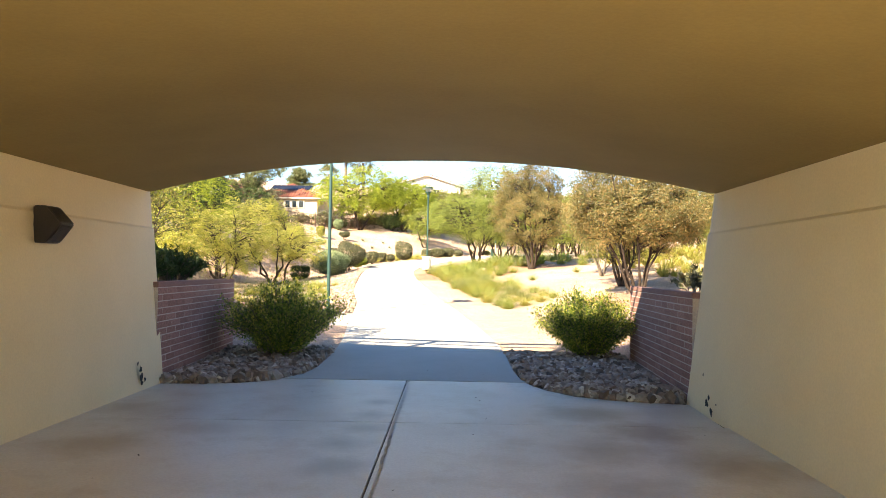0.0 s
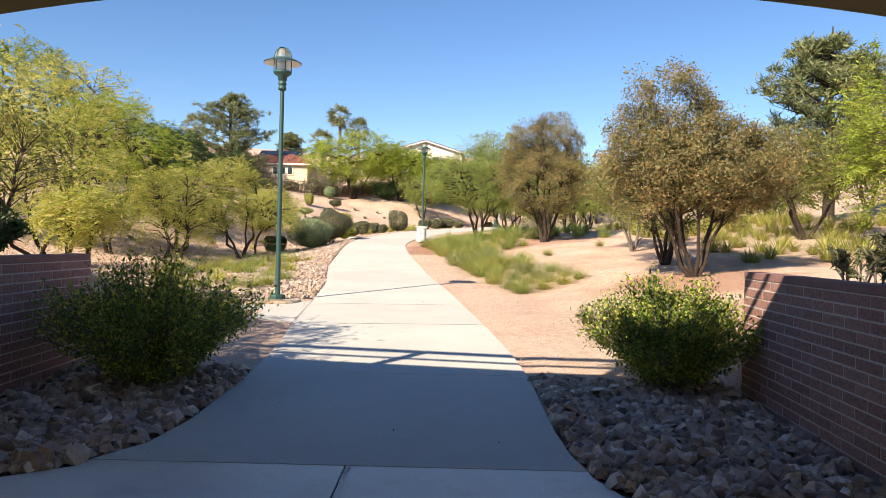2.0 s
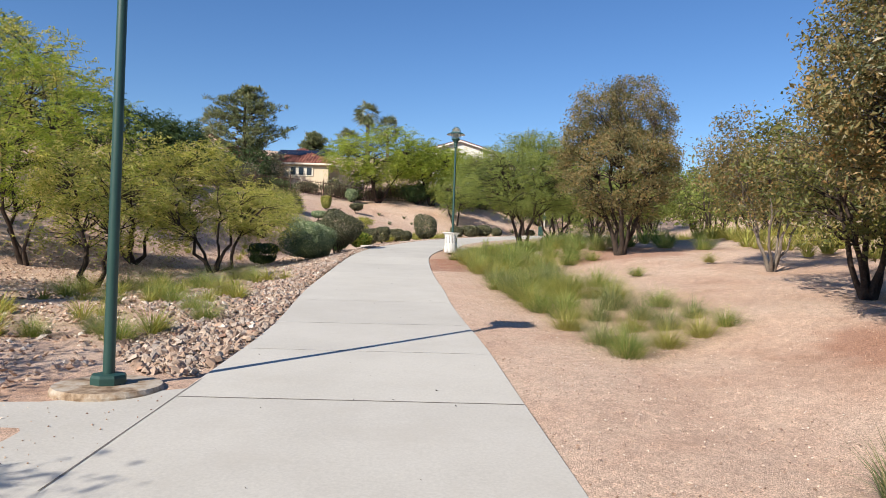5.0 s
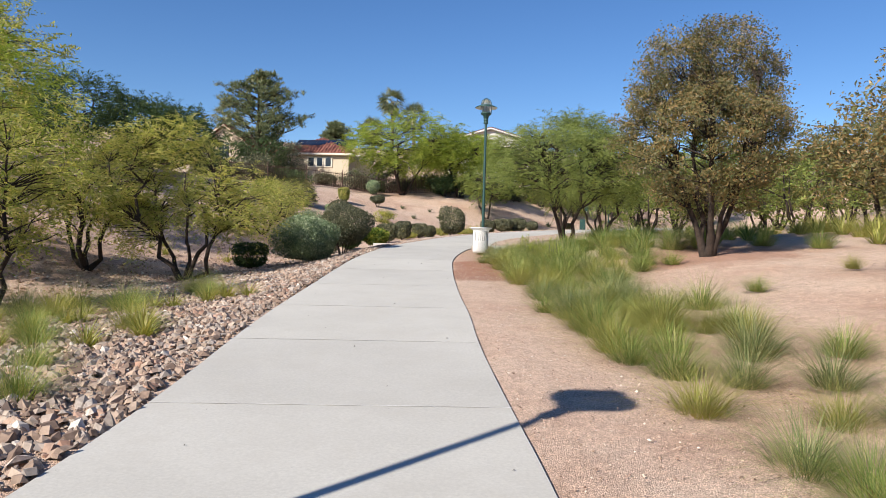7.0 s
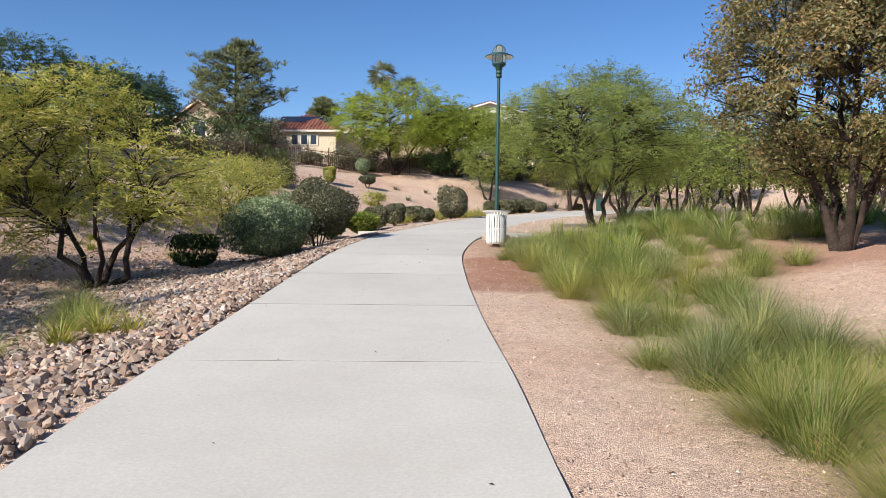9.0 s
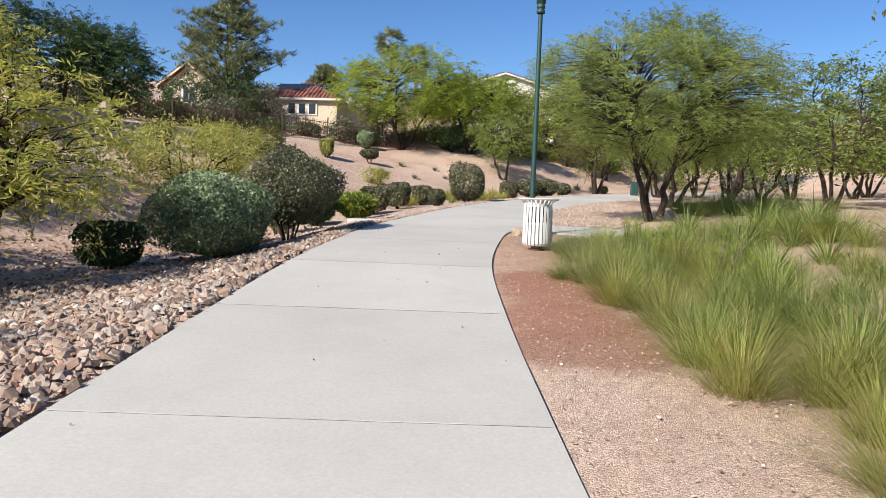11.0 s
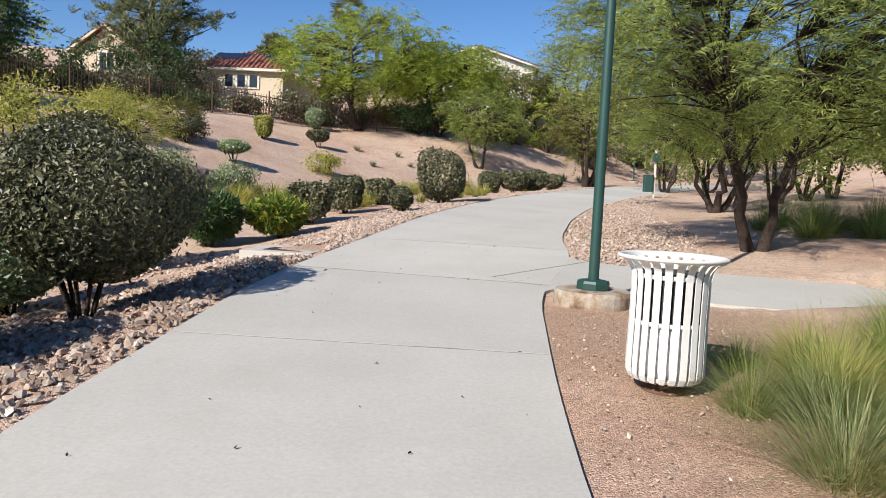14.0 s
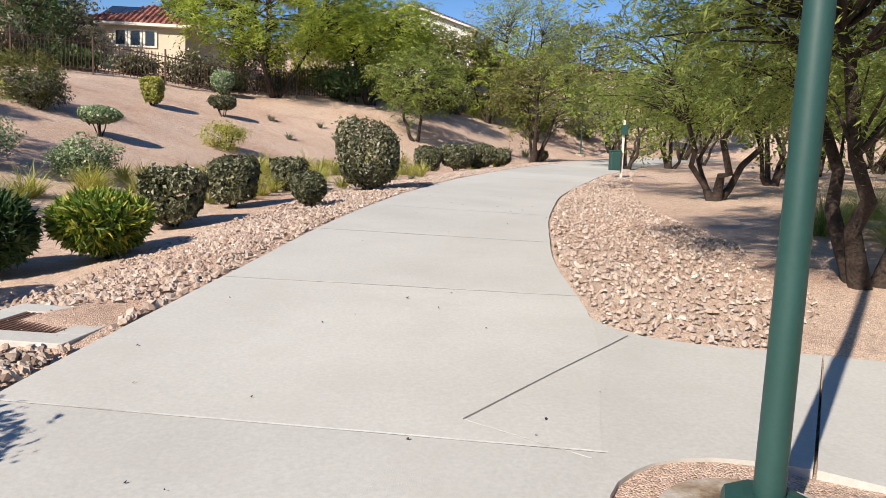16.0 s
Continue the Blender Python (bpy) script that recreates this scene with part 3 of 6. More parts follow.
def stone_mesh(seed, mat, flat=.6, angular=False):
    rng = np.random.default_rng(seed)
    bm = bmesh.new()
    for p in rng.normal(size=(12 if angular else 15, 3)):
        k = .9 if angular else .55
        q = p / (k * np.abs(p).max() + (1 - k) * np.linalg.norm(p)) * rng.uniform(.75 if angular else .8, 1.0)
        bm.verts.new(q * np.array([.62, .48, .48 * flat / .6]))
    hull = bmesh.ops.convex_hull(bm, input=bm.verts)
    bmesh.ops.delete(bm, geom=[v for v in bm.verts if not v.link_faces], context="VERTS")
    me = bpy.data.meshes.new("stone")
    bm.to_mesh(me)
    bm.free()
    me.materials.append(mat)
    return me


def scatter_mesh(name, xy, sizes, mat, seed=3, sink=.25, squash=.65, coarse=False):
    """Many small stones in one mesh, lying on the ground."""
    rng = np.random.default_rng(seed)
    if coarse:
        base = np.array([(1, 0, 0), (-1, 0, 0), (0, 1, 0), (0, -1, 0), (0, 0, 1), (0, 0, -1)], float) * .55
        fc = np.array([(0, 2, 4), (2, 1, 4), (1, 3, 4), (3, 0, 4), (2, 0, 5), (1, 2, 5), (3, 1, 5), (0, 3, 5)])
    else:
        ring = [(math.cos(k * math.pi / 3), math.sin(k * math.pi / 3), -.55) for k in range(6)]
        cap = [(.66 * math.cos(k * 2 * math.pi / 3 + .5), .66 * math.sin(k * 2 * math.pi / 3 + .5), .75) for k in range(3)]
        base = np.array(ring + cap) * .5
        fc = np.array([(6, 7, 8), (0, 1, 6), (1, 2, 6), (2, 7, 6), (2, 3, 7), (3, 4, 7), (4, 8, 7), (4, 5, 8), (5, 0, 8), (0, 6, 8)])
    n = len(xy)
    v = base[None] * (1 + rng.normal(size=(n, len(base), 3)) * .2)
    v[:, :, 0] *= rng.uniform(.8, 1.6, (n, 1))
    v[:, :, 2] *= squash
    tilt = rng.normal(size=(n, 2)) * .3
    v[:, :, 2] += v[:, :, 0] * tilt[:, :1] + v[:, :, 1] * tilt[:, 1:]
    a = rng.uniform(0, 6.28, n)
    c, s = np.cos(a)[:, None], np.sin(a)[:, None]
    vx, vy = v[:, :, 0] * c - v[:, :, 1] * s, v[:, :, 0] * s + v[:, :, 1] * c
    v[:, :, 0], v[:, :, 1] = vx, vy
    v *= np.asarray(sizes)[:, None, None]
    z = gh(xy[:, 0], xy[:, 1]) + np.asarray(sizes) * squash * (.5 - sink)
    v += np.stack([xy[:, 0], xy[:, 1], z], 1)[:, None]
    f = (fc[None] + np.arange(n)[:, None, None] * len(base)).reshape(-1, 3)
    return mesh_of(name, v.reshape(-1, 3), f, mat)
# ---- ground ----
def ground_sheet():
    xs = np.concatenate([-np.geomspace(3000, 34, 22), np.arange(-32, -16, .8), np.arange(-16, 14, .27), np.arange(14, 34, .8), np.geomspace(35, 3000, 22)])
    ys = np.concatenate([-np.geomspace(3000, 16, 14), np.arange(-14, 8, 1.0), np.arange(8, 64, .27), np.arange(64, 100, .6), np.geomspace(101, 3000, 26)])
    X, Y = np.meshgrid(xs, ys)
    Z = gh(X, Y)
    rng = np.random.default_rng(4)
    inside = (X > edge_l(Y) - .12) & (X < edge_r(Y) + .12) & (Y > 9)
    rough = sum(np.sin(X * a + Y * b + c) for a, b, c in rng.uniform(-2.2, 2.2, (9, 3))) * .012
    off = np.minimum(np.maximum(edge_l(Y) - X, X - edge_r(Y)), 3).clip(0) / 3
    Z = Z + rough * off
    Z = np.where(inside, Z - .035, Z - .012)
    apron = (Y < 12.6) & (X > -4.3) & (X < 3.5)
    Z = np.where(apron, np.minimum(Z, -.3), Z)
    spur = (X > -1.6) & (X < 9.2) & (Y > np.interp(X, [-1.45, -1.2, -.7, .3, 4, 9], [45.5, 45.85, 45.95, 45.35, 44.8, 44.15])) & (Y < np.interp(X, [-.8, -.5, .1, .6, 1.6, 4, 9], [48.0, 47.62, 47.4, 47.3, 47.08, 46.65, 45.95]))
    Z = np.where(spur, np.minimum(Z, path_z(Y)) - .035, Z)
    ny, nx = X.shape
    i = (np.arange(ny - 1)[:, None] * nx + np.arange(nx - 1)[None]).ravel()
    f = np.stack([i, i + 1, i + nx + 1, i + nx], 1)
    me = mesh_of("ground", np.stack([X, Y, Z], -1).reshape(-1, 3), f, M_GROUND, True)
    return tagged(put("ground", me), "pinkish tan decomposed granite desert ground, rising into a slope", "ground", kind="structure")


ground_sheet()


# ---- path ----
def strip_slab(name, ya, yb, fl, fr, parent, mat, n=6, thick=.14, gap=.002, top=None):
    """One concrete panel between two stations, cut across the path's run."""
    V, F = [], []
    for k in range(n + 1):
        y = ya + gap + (yb - ya - 2 * gap) * k / n
        slope = (edge_l(y + .5) + edge_r(y + .5) - edge_l(y - .5) - edge_r(y - .5)) / 2
        for side in (0, 1):
            x = fr(y) if side else fl(y)
            w = (fr(y) - fl(y)) / 2 * (1 if side else -1)
            yy = y - w * slope * .85
            x = fr(yy) if side else fl(yy)
            z = float(path_z(yy)) if top is None else top
            V += [(x, yy, z), (x, yy, z - thick)]
    for k in range(n):
        a = 4 * k
        F += [(a, a + 2, a + 6, a + 4), (a + 1, a + 5, a + 7, a + 3), (a, a + 4, a + 5, a + 1), (a + 2, a + 3, a + 7, a + 6)]
    F += [(0, 1, 3, 2), (4 * n, 4 * n + 2, 4 * n + 3, 4 * n + 1)]
    return put(name, mesh_of(name, V, F, mat), parent)


path = thing("pavement", (0, 0, 0), "light grey concrete footpath with thin cross joints", "path", kind="structure")
STATIONS = [14.4, 18.1, 20.7, 23.2, 25.6, 28.5, 31.35, 34.2, 37.1, 40.05, 43, 46, 49, 52, 55, 58, 61, 64, 67, 70, 73, 76, 80, 84, 88, 92, 96, 100]
for ya, yb in zip(STATIONS, STATIONS[1:]):
    strip_slab("slab", ya, yb, lambda y: float(edge_l(y)), lambda y: float(edge_r(y)), path, M_PATH, 6 if yb < 60 else 4)
filler = thing("path_joint_filler", (0, 0, 0), "dark packed dirt under the path joints", "joint", kind="structure")
strip_slab("joint_bed", 11.2, 98, lambda y: float(edge_l(y)) + .01, lambda y: float(edge_r(y)) - .01, filler, M_JOINT_PALE, 120, .05).location.z = -.008


def flat_slab(pts, mat, parent, name="slab", z0=-.18, thick=.14):
    """A flat panel with the given outline, following the path's height."""
    bm = bmesh.new()
    top = [bm.verts.new((x, y, float(path_z(y)) if z0 is None else z0)) for x, y in pts]
    bot = [bm.verts.new((v.co.x, v.co.y, v.co.z - thick)) for v in top]
    bm.faces.new(top)
    bm.faces.new(bot[::-1])
    for k in range(len(pts)):
        j = (k + 1) % len(pts)
        bm.faces.new((top[k], bot[k], bot[j], top[j]))
    bmesh.ops.triangulate(bm, faces=[f for f in bm.faces if len(f.verts) > 4])
    return part(name, bm, mat, parent)


# apron that flares from the path to the tunnel's walls
AP_L = [(-4.06, 10.36), (-3.4, 10.42), (-2.85, 10.6), (-2.46, 10.9)]
AP_R = [(1.32, 10.9), (1.5, 10.35), (1.85, 9.85), (2.4, 9.55), (3.25, 9.38)]
flat_slab([(-2.44, 11.045), (-2.2, 11.5), (-2.11, 12.2), (-2.1, 13.2), (-2.1, 14.38), (1.26, 14.38), (1.24, 13.2), (1.22, 12.3), (1.25, 11.4), (1.31, 11.045)], M_PATH, path, z0=None)
tunnel_floor = thing("floor", (0, 0, 0), "stained grey concrete tunnel floor in large panels", "floor", kind="structure")
LJ = -.52
flat_slab([(-4.08, 8.0), *AP_L, (-2.45, 11.037), (LJ - .008, 11.037), (LJ - .03, 8.0)], M_FLOOR, tunnel_floor)
flat_slab([(LJ + .008, 11.037), (1.31, 11.037), *AP_R, (3.15, 8.0), (LJ - .015, 8.0)], M_FLOOR, tunnel_floor)
for ya, yb in ((-14, -9.05), (-9.04, -4.05), (-4.04, 1.95), (1.96, 4.95), (4.96, 7.985)):
    flat_slab([(-4.3, ya), (-4.3, yb), (LJ - .03, yb), (LJ - .06, ya)], M_FLOOR, tunnel_floor)
    flat_slab([(LJ - .04, ya), (LJ - .012, yb), (3.4, yb), (3.4, ya)], M_FLOOR, tunnel_floor)
flat_slab([(-4.3, -14), (-4.3, 11.0), (3.4, 10.9), (3.4, -14)], M_JOINT, tunnel_floor, "joint_bed", -.2, .05)

# side path that leaves at the second lamp
SP_N = [(-.8, 48.05), (-.45, 47.86), (0, 47.6), (.6, 47.4), (1.6, 47.15), (4, 46.7), (9, 46.0)]
SP_S = [(9, 44.1), (4, 44.75), (1.6, 44.95), (.3, 45.22), (-.35, 45.62), (-.75, 45.86), (-1.0, 45.88), (-1.2, 45.78), (-1.36, 45.58)]
side = thing("pavement", (0, 0, 0), "light grey concrete side path meeting the footpath", "path", kind="structure")


def grid_slab(south, north, mat, parent, m=10, thick=.14):
    """A panel between two edges of equally many corners."""
    V, F, n = [], [], len(south)
    for dz in (0, -thick):
        for (xa, ya), (xb, yb) in zip(south, north):
            for j in range(m + 1):
                y = ya + (yb - ya) * j / m
                V.append((xa + (xb - xa) * j / m, y, float(path_z(y)) + dz))
    half = n * (m + 1)
    for k in range(n - 1):
        for j in range(m):
            a = k * (m + 1) + j
            F += [(a, a + m + 1, a + m + 2, a + 1), (a + half, a + half + 1, a + half + m + 2, a + half + m + 1)]
        for j, turn in ((0, 1), (m, 0)):
            a, b = k * (m + 1) + j, (k + 1) * (m + 1) + j
            F.append((a, a + half, b + half, b) if turn else (a, b, b + half, a + half))
    for k, turn in ((0, 0), (n - 1, 1)):
        for j in range(m):
            a = k * (m + 1) + j
            F.append((a, a + half, a + half + 1, a + 1)[::-1] if turn else (a, a + half, a + half + 1, a + 1))
    return put("slab", mesh_of("slab", V, F, mat), parent)


grid_slab([(-1.5, 45.15), (-1.44, 45.38), (-1.36, 45.52), (-1.26, 45.62), (-1.14, 45.7), (-1.0, 45.75), (-.84, 45.765), (-.65, 45.74), (-.42, 45.67)],
          [(-.82, 48.75), (-.83, 48.45), (-.82, 48.2), (-.77, 47.98), (-.68, 47.82), (-.54, 47.69), (-.3, 47.57), (.1, 47.46), (.62, 47.37)], M_PATH, side).location.z = -.0012
grid_slab([(-.405, 45.662), (-.05, 45.44), (.3, 45.22), (1.6, 44.95), (4, 44.75), (9, 44.1)],
          [(.632, 47.366), (.85, 47.31), (1.1, 47.25), (1.9, 47.09), (4, 46.7), (9, 46.0)], M_PATH, side)


def seam_line(pts, mat, parent, w=.011, lift=.003):
    """A filled joint drawn on the concrete."""
    V, F = [], []
    for k, (x, y) in enumerate(pts):
        xb, yb = pts[min(k + 1, len(pts) - 1)]
        xa, ya = pts[max(k - 1, 0)]
        n = Vector((ya - yb, xb - xa)).normalized() * w / 2
        for s in (-1, 1):
            V.append((x + s * n.x, y + s * n.y, float(path_z(y)) + lift))
        if k:
            i = 2 * k
            F.append((i - 2, i - 1, i + 1, i))
    return put("joint_filler", mesh_of("joint_filler", V, F, mat), parent)


def line(a, b, n=8, wob=.004):
    return [(a[0] + (b[0] - a[0]) * k / n + random.uniform(-wob, wob), a[1] + (b[1] - a[1]) * k / n + random.uniform(-wob, wob)) for k in range(n + 1)]


for k, ys in enumerate(STATIONS[1:18]):
    sl = float(edge_l(ys + .5) + edge_r(ys + .5) - edge_l(ys - .5) - edge_r(ys - .5)) / 2
    hw = float(edge_r(ys) - edge_l(ys)) / 2
    xm = float(edge_r(ys) + edge_l(ys)) / 2
    seam_line(line((xm - hw + .02, ys + hw * sl * .85), (xm + hw - .02, ys - hw * sl * .85), 14, .003), M_JOINT if k < 2 else M_JOINT_PALE, filler, .02)
seam_line(line((LJ + .03, 11.0), (LJ + .01, 4.0), 40, .012), M_JOINT_PALE, filler, .03, .004)
seam_line(line((-1.98, 46.12), (-.66, 47.68)), M_JOINT, filler)
seam_line(line((-1.98, 46.12), (-1.42, 45.72)), M_JOINT_PALE, filler)
seam_line(line((-2.62, 21.3), (-2.42, 18.3), 10), M_JOINT, filler)
# spur that leaves beside the first lamp
spur_w = thing("pavement", (0, 0, 0), "light grey concrete spur leaving the footpath by a lamp", "path", kind="structure")
flat_slab([(float(edge_l(y)) + .02, y) for y in (18.0, 18.8, 19.6, 20.4, 20.9)] + [(-3.6, 20.2), (-4.6, 20.0), (-9.5, 21.4), (-9.5, 19.6), (-4.9, 18.75), (-3.4, 18.5)], M_PATH, spur_w, z0=None).location.z = -.002


# ---- tunnel ----
def prism(pts, depth_vec, mat, name, parent):
    """A solid from an outline and an extrusion vector."""
    bm = bmesh.new()
    a = [bm.verts.new(p) for p in pts]
    b = [bm.verts.new(Vector(p) + Vector(depth_vec)) for p in pts]
    f1, f2 = bm.faces.new(a), bm.faces.new(b[::-1])
    for k in range(len(pts)):
        j = (k + 1) % len(pts)
        bm.faces.new((a[k], b[k], b[j], a[j]))
    bmesh.ops.triangulate(bm, faces=[f1, f2])
    return part(name, bm, mat, parent)


def arch_z(u):
    """Soffit height across the span, u from -1 to 1."""
    return 2.58 + .46 * (1 - min(abs(u), 1) ** 2.2)


def portal_y(x):
    return 9.92 - .125 * (x + .4)


def tunnel():
    t_l = thing("wall_west", (0, 0, 0), "cream painted concrete tunnel wall with scuffs", "wall", kind="structure")
    t_r = thing("wall_east", (0, 0, 0), "cream painted concrete tunnel wall with scuffs", "wall", kind="structure")
    for root, xa, xb, xt, sgn in ((t_l, -4.12, -4.03, -.27, -1), (t_r, 2.95, 3.22, .36, 1)):
        ya, yb = -1.2, portal_y(xb) + (.1 if sgn < 0 else 0)
        bm = bmesh.new()
        rows = []
        for y in (ya, yb):
            x0 = xa + (xb - xa) * (y - ya) / (yb - ya)
            rows.append([bm.verts.new((x0, y, -.35)), bm.verts.new((x0 + xt * .8, y, 2.05)), bm.verts.new((x0 + xt * .8 + sgn * .025, y, 2.08)),
                         bm.verts.new((x0 + xt + sgn * .025, y, 2.66)), bm.verts.new((x0 + sgn * .6, y, 2.66)), bm.verts.new((x0 + sgn * .6, y, -.35))])
        for k in range(6):
            j = (k + 1) % 6
            bm.faces.new((rows[0][k], rows[0][j], rows[1][j], rows[1][k]))
        bm.faces.new(rows[0])
        bm.faces.new(rows[1][::-1])
        part("wall_panel", bm, M_STUCCO, root)
    c = thing("ceiling", (0, 0, 0), "concrete tunnel vault, shallow arch, tan paint darkened for dim light", "ceiling", kind="structure")
    bm = bmesh.new()
    rows = []
    n = 32
    for y in (-1.2, None):
        low, top = [], []
        for k in range(n + 1):
            u = -1.04 + 2.08 * k / n
            xl, xr = (-4.40, 3.3) if y is not None else (-4.33, 3.6)
            x = (xl + xr) / 2 + u * (xr - xl) / 2
            yy = portal_y(x) if y is None else y
            low.append(bm.verts.new((x, yy, arch_z(u))))
            top.append(bm.verts.new((x, yy, 3.75)))
        rows.append((low, top))
    (l0, t0), (l1, t1) = rows
    for k in range(n):
        bm.faces.new((l0[k], l0[k + 1], l1[k + 1], l1[k]))
        bm.faces.new((t0[k], t1[k], t1[k + 1], t0[k + 1]))
        bm.faces.new((l1[k], l1[k + 1], t1[k + 1], t1[k]))
        bm.faces.new((l0[k], t0[k], t0[k + 1], l0[k + 1]))
    bm.faces.new((l0[0], l1[0], t1[0], t0[0]))
    bm.faces.new((l0[n], t0[n], t1[n], l1[n]))
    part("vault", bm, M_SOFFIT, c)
    # headwalls beside the mouth, and the deck over it; faces and kerb share the vault's darkened paint
    h = thing("wall_north", (0, 0, 0), "tan concrete bridge face with railing deck", "wall", kind="structure")
    for xa, xb in ((-14, -4.66), (3.85, 14)):
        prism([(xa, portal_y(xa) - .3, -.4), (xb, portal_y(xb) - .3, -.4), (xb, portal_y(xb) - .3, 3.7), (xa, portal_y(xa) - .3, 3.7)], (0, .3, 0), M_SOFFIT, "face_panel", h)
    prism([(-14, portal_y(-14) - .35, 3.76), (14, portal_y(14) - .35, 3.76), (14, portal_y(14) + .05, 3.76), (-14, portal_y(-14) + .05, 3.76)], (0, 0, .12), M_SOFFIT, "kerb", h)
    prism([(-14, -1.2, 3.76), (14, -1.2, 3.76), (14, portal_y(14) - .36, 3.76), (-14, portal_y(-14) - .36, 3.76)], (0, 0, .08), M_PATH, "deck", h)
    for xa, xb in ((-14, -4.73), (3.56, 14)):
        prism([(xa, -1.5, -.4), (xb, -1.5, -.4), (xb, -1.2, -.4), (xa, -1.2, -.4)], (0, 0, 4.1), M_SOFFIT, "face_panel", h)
    r = thing("bridge_railing", (0, 0, 0), "brown iron pipe railing on the bridge deck", "railing")
    turn = Matrix.Rotation(math.atan(-.125), 4, "Z")
    for z, s in ((4.74, .11), (4.34, .06)):
        part("rail", box(bmesh.new(), (28, s, s), (0, portal_y(0) - .12, z), .01, turn), M_IRON, r)
    for k in range(-4, 5):
        x = k * 2.9 - 4.07
        part("post", box(bmesh.new(), (.13, .1, .9), (x, portal_y(x) - .12, 4.3), .01), M_IRON, r)


tunnel()


# ---- wing walls ----
def wing_wall(name, a, b, z0, top, seed, label):
    """Running-bond block wall from a to b, with recessed mortar and a coping."""
    a, b = Vector((*a, 0)), Vector((*b, 0))
    run = (b - a).length
    ang = math.atan2(b.y - a.y, b.x - a.x)
    root = thing(name, (a.x, a.y, z0), label, "retaining wall", rz=ang, kind="structure")
    h, course, length = top - z0, .1, .4
    part("core", box(bmesh.new(), (run, .184, h - .02), (run / 2, 0, (h - .02) / 2)), M_MORTAR, root)
    rng = random.Random(seed)
    bm0 = box(bmesh.new(), (length - .014, .19, course - .014), (0, 0, 0), .004)
    full = bpy.data.meshes.new("brick")
    bm0.to_mesh(full)
    full.materials.append(M_BRICK)
    bm1 = box(bmesh.new(), (length / 2 - .014, .19, course - .014), (0, 0, 0), .004)
    half = bpy.data.meshes.new("brick")
    bm1.to_mesh(half)
    half.materials.append(M_BRICK)
    rows = int((h - .06) / course)
    for r in range(rows):
        x = 0 if r % 2 == 0 else -length / 2
        while x < run - .05:
            lo, hi = max(x, 0), min(x + length, run)
            if hi - lo > .1:
                me = full if hi - lo > .3 else half
                put("brick", me, root, ((lo + hi) / 2, rng.uniform(-.003, .003), (r + .5) * course))
            x += length
    part("coping", box(bmesh.new(), (run + .02, .2, h - rows * course), (run / 2, 0, (h + rows * course) / 2 + .004), .008), M_COPING, root)
    return root


def scuffs(parent, spots, sgn):
    """Chipped, blackened patches on a tunnel wall."""
    rng = random.Random(3)
    for x, y, z, r in spots:
        n = 9
        V = [(x, y, z)] + [(x, y + math.cos(6.283 * k / n) * r * rng.uniform(.5, 1.2), z + math.sin(6.283 * k / n) * r * rng.uniform(.5, 1.3)) for k in range(n)]
        F = [(0, 1 + k, 1 + (k + 1) % n) for k in range(n)]
        put("scuff", mesh_of("scuff", V, F, M_DARK), parent)


scuffs(bpy.data.objects["wall_west"], [(-4.035, 9.66, .12, .05), (-4.04, 9.7, .02, .06), (-4.035, 9.8, -.03, .035), (-4.06, 9.62, .2, .025), (-4.05, 9.75, -.08, .05), (-4.19, 6.6, 1.2, .015)], 1)
scuffs(bpy.data.objects["wall_east"], [(3.2, 8.65, -.02, .06), (3.2, 8.58, .06, .035), (3.215, 8.8, .3, .02), (3.2, 8.5, -.1, .05), (3.18, 8.3, .02, .02)], -1)
wing_wall("retaining_wall_west", (-4.2, 10.34), (-4.36, 14.65), -.3, 1.28, 1, "plum coloured block retaining wall with pale mortar joints")
wing_wall("retaining_wall_east", (3.42, 9.5), (3.74, 13.85), -.3, 1.28, 2, "plum coloured block retaining wall with pale mortar joints")
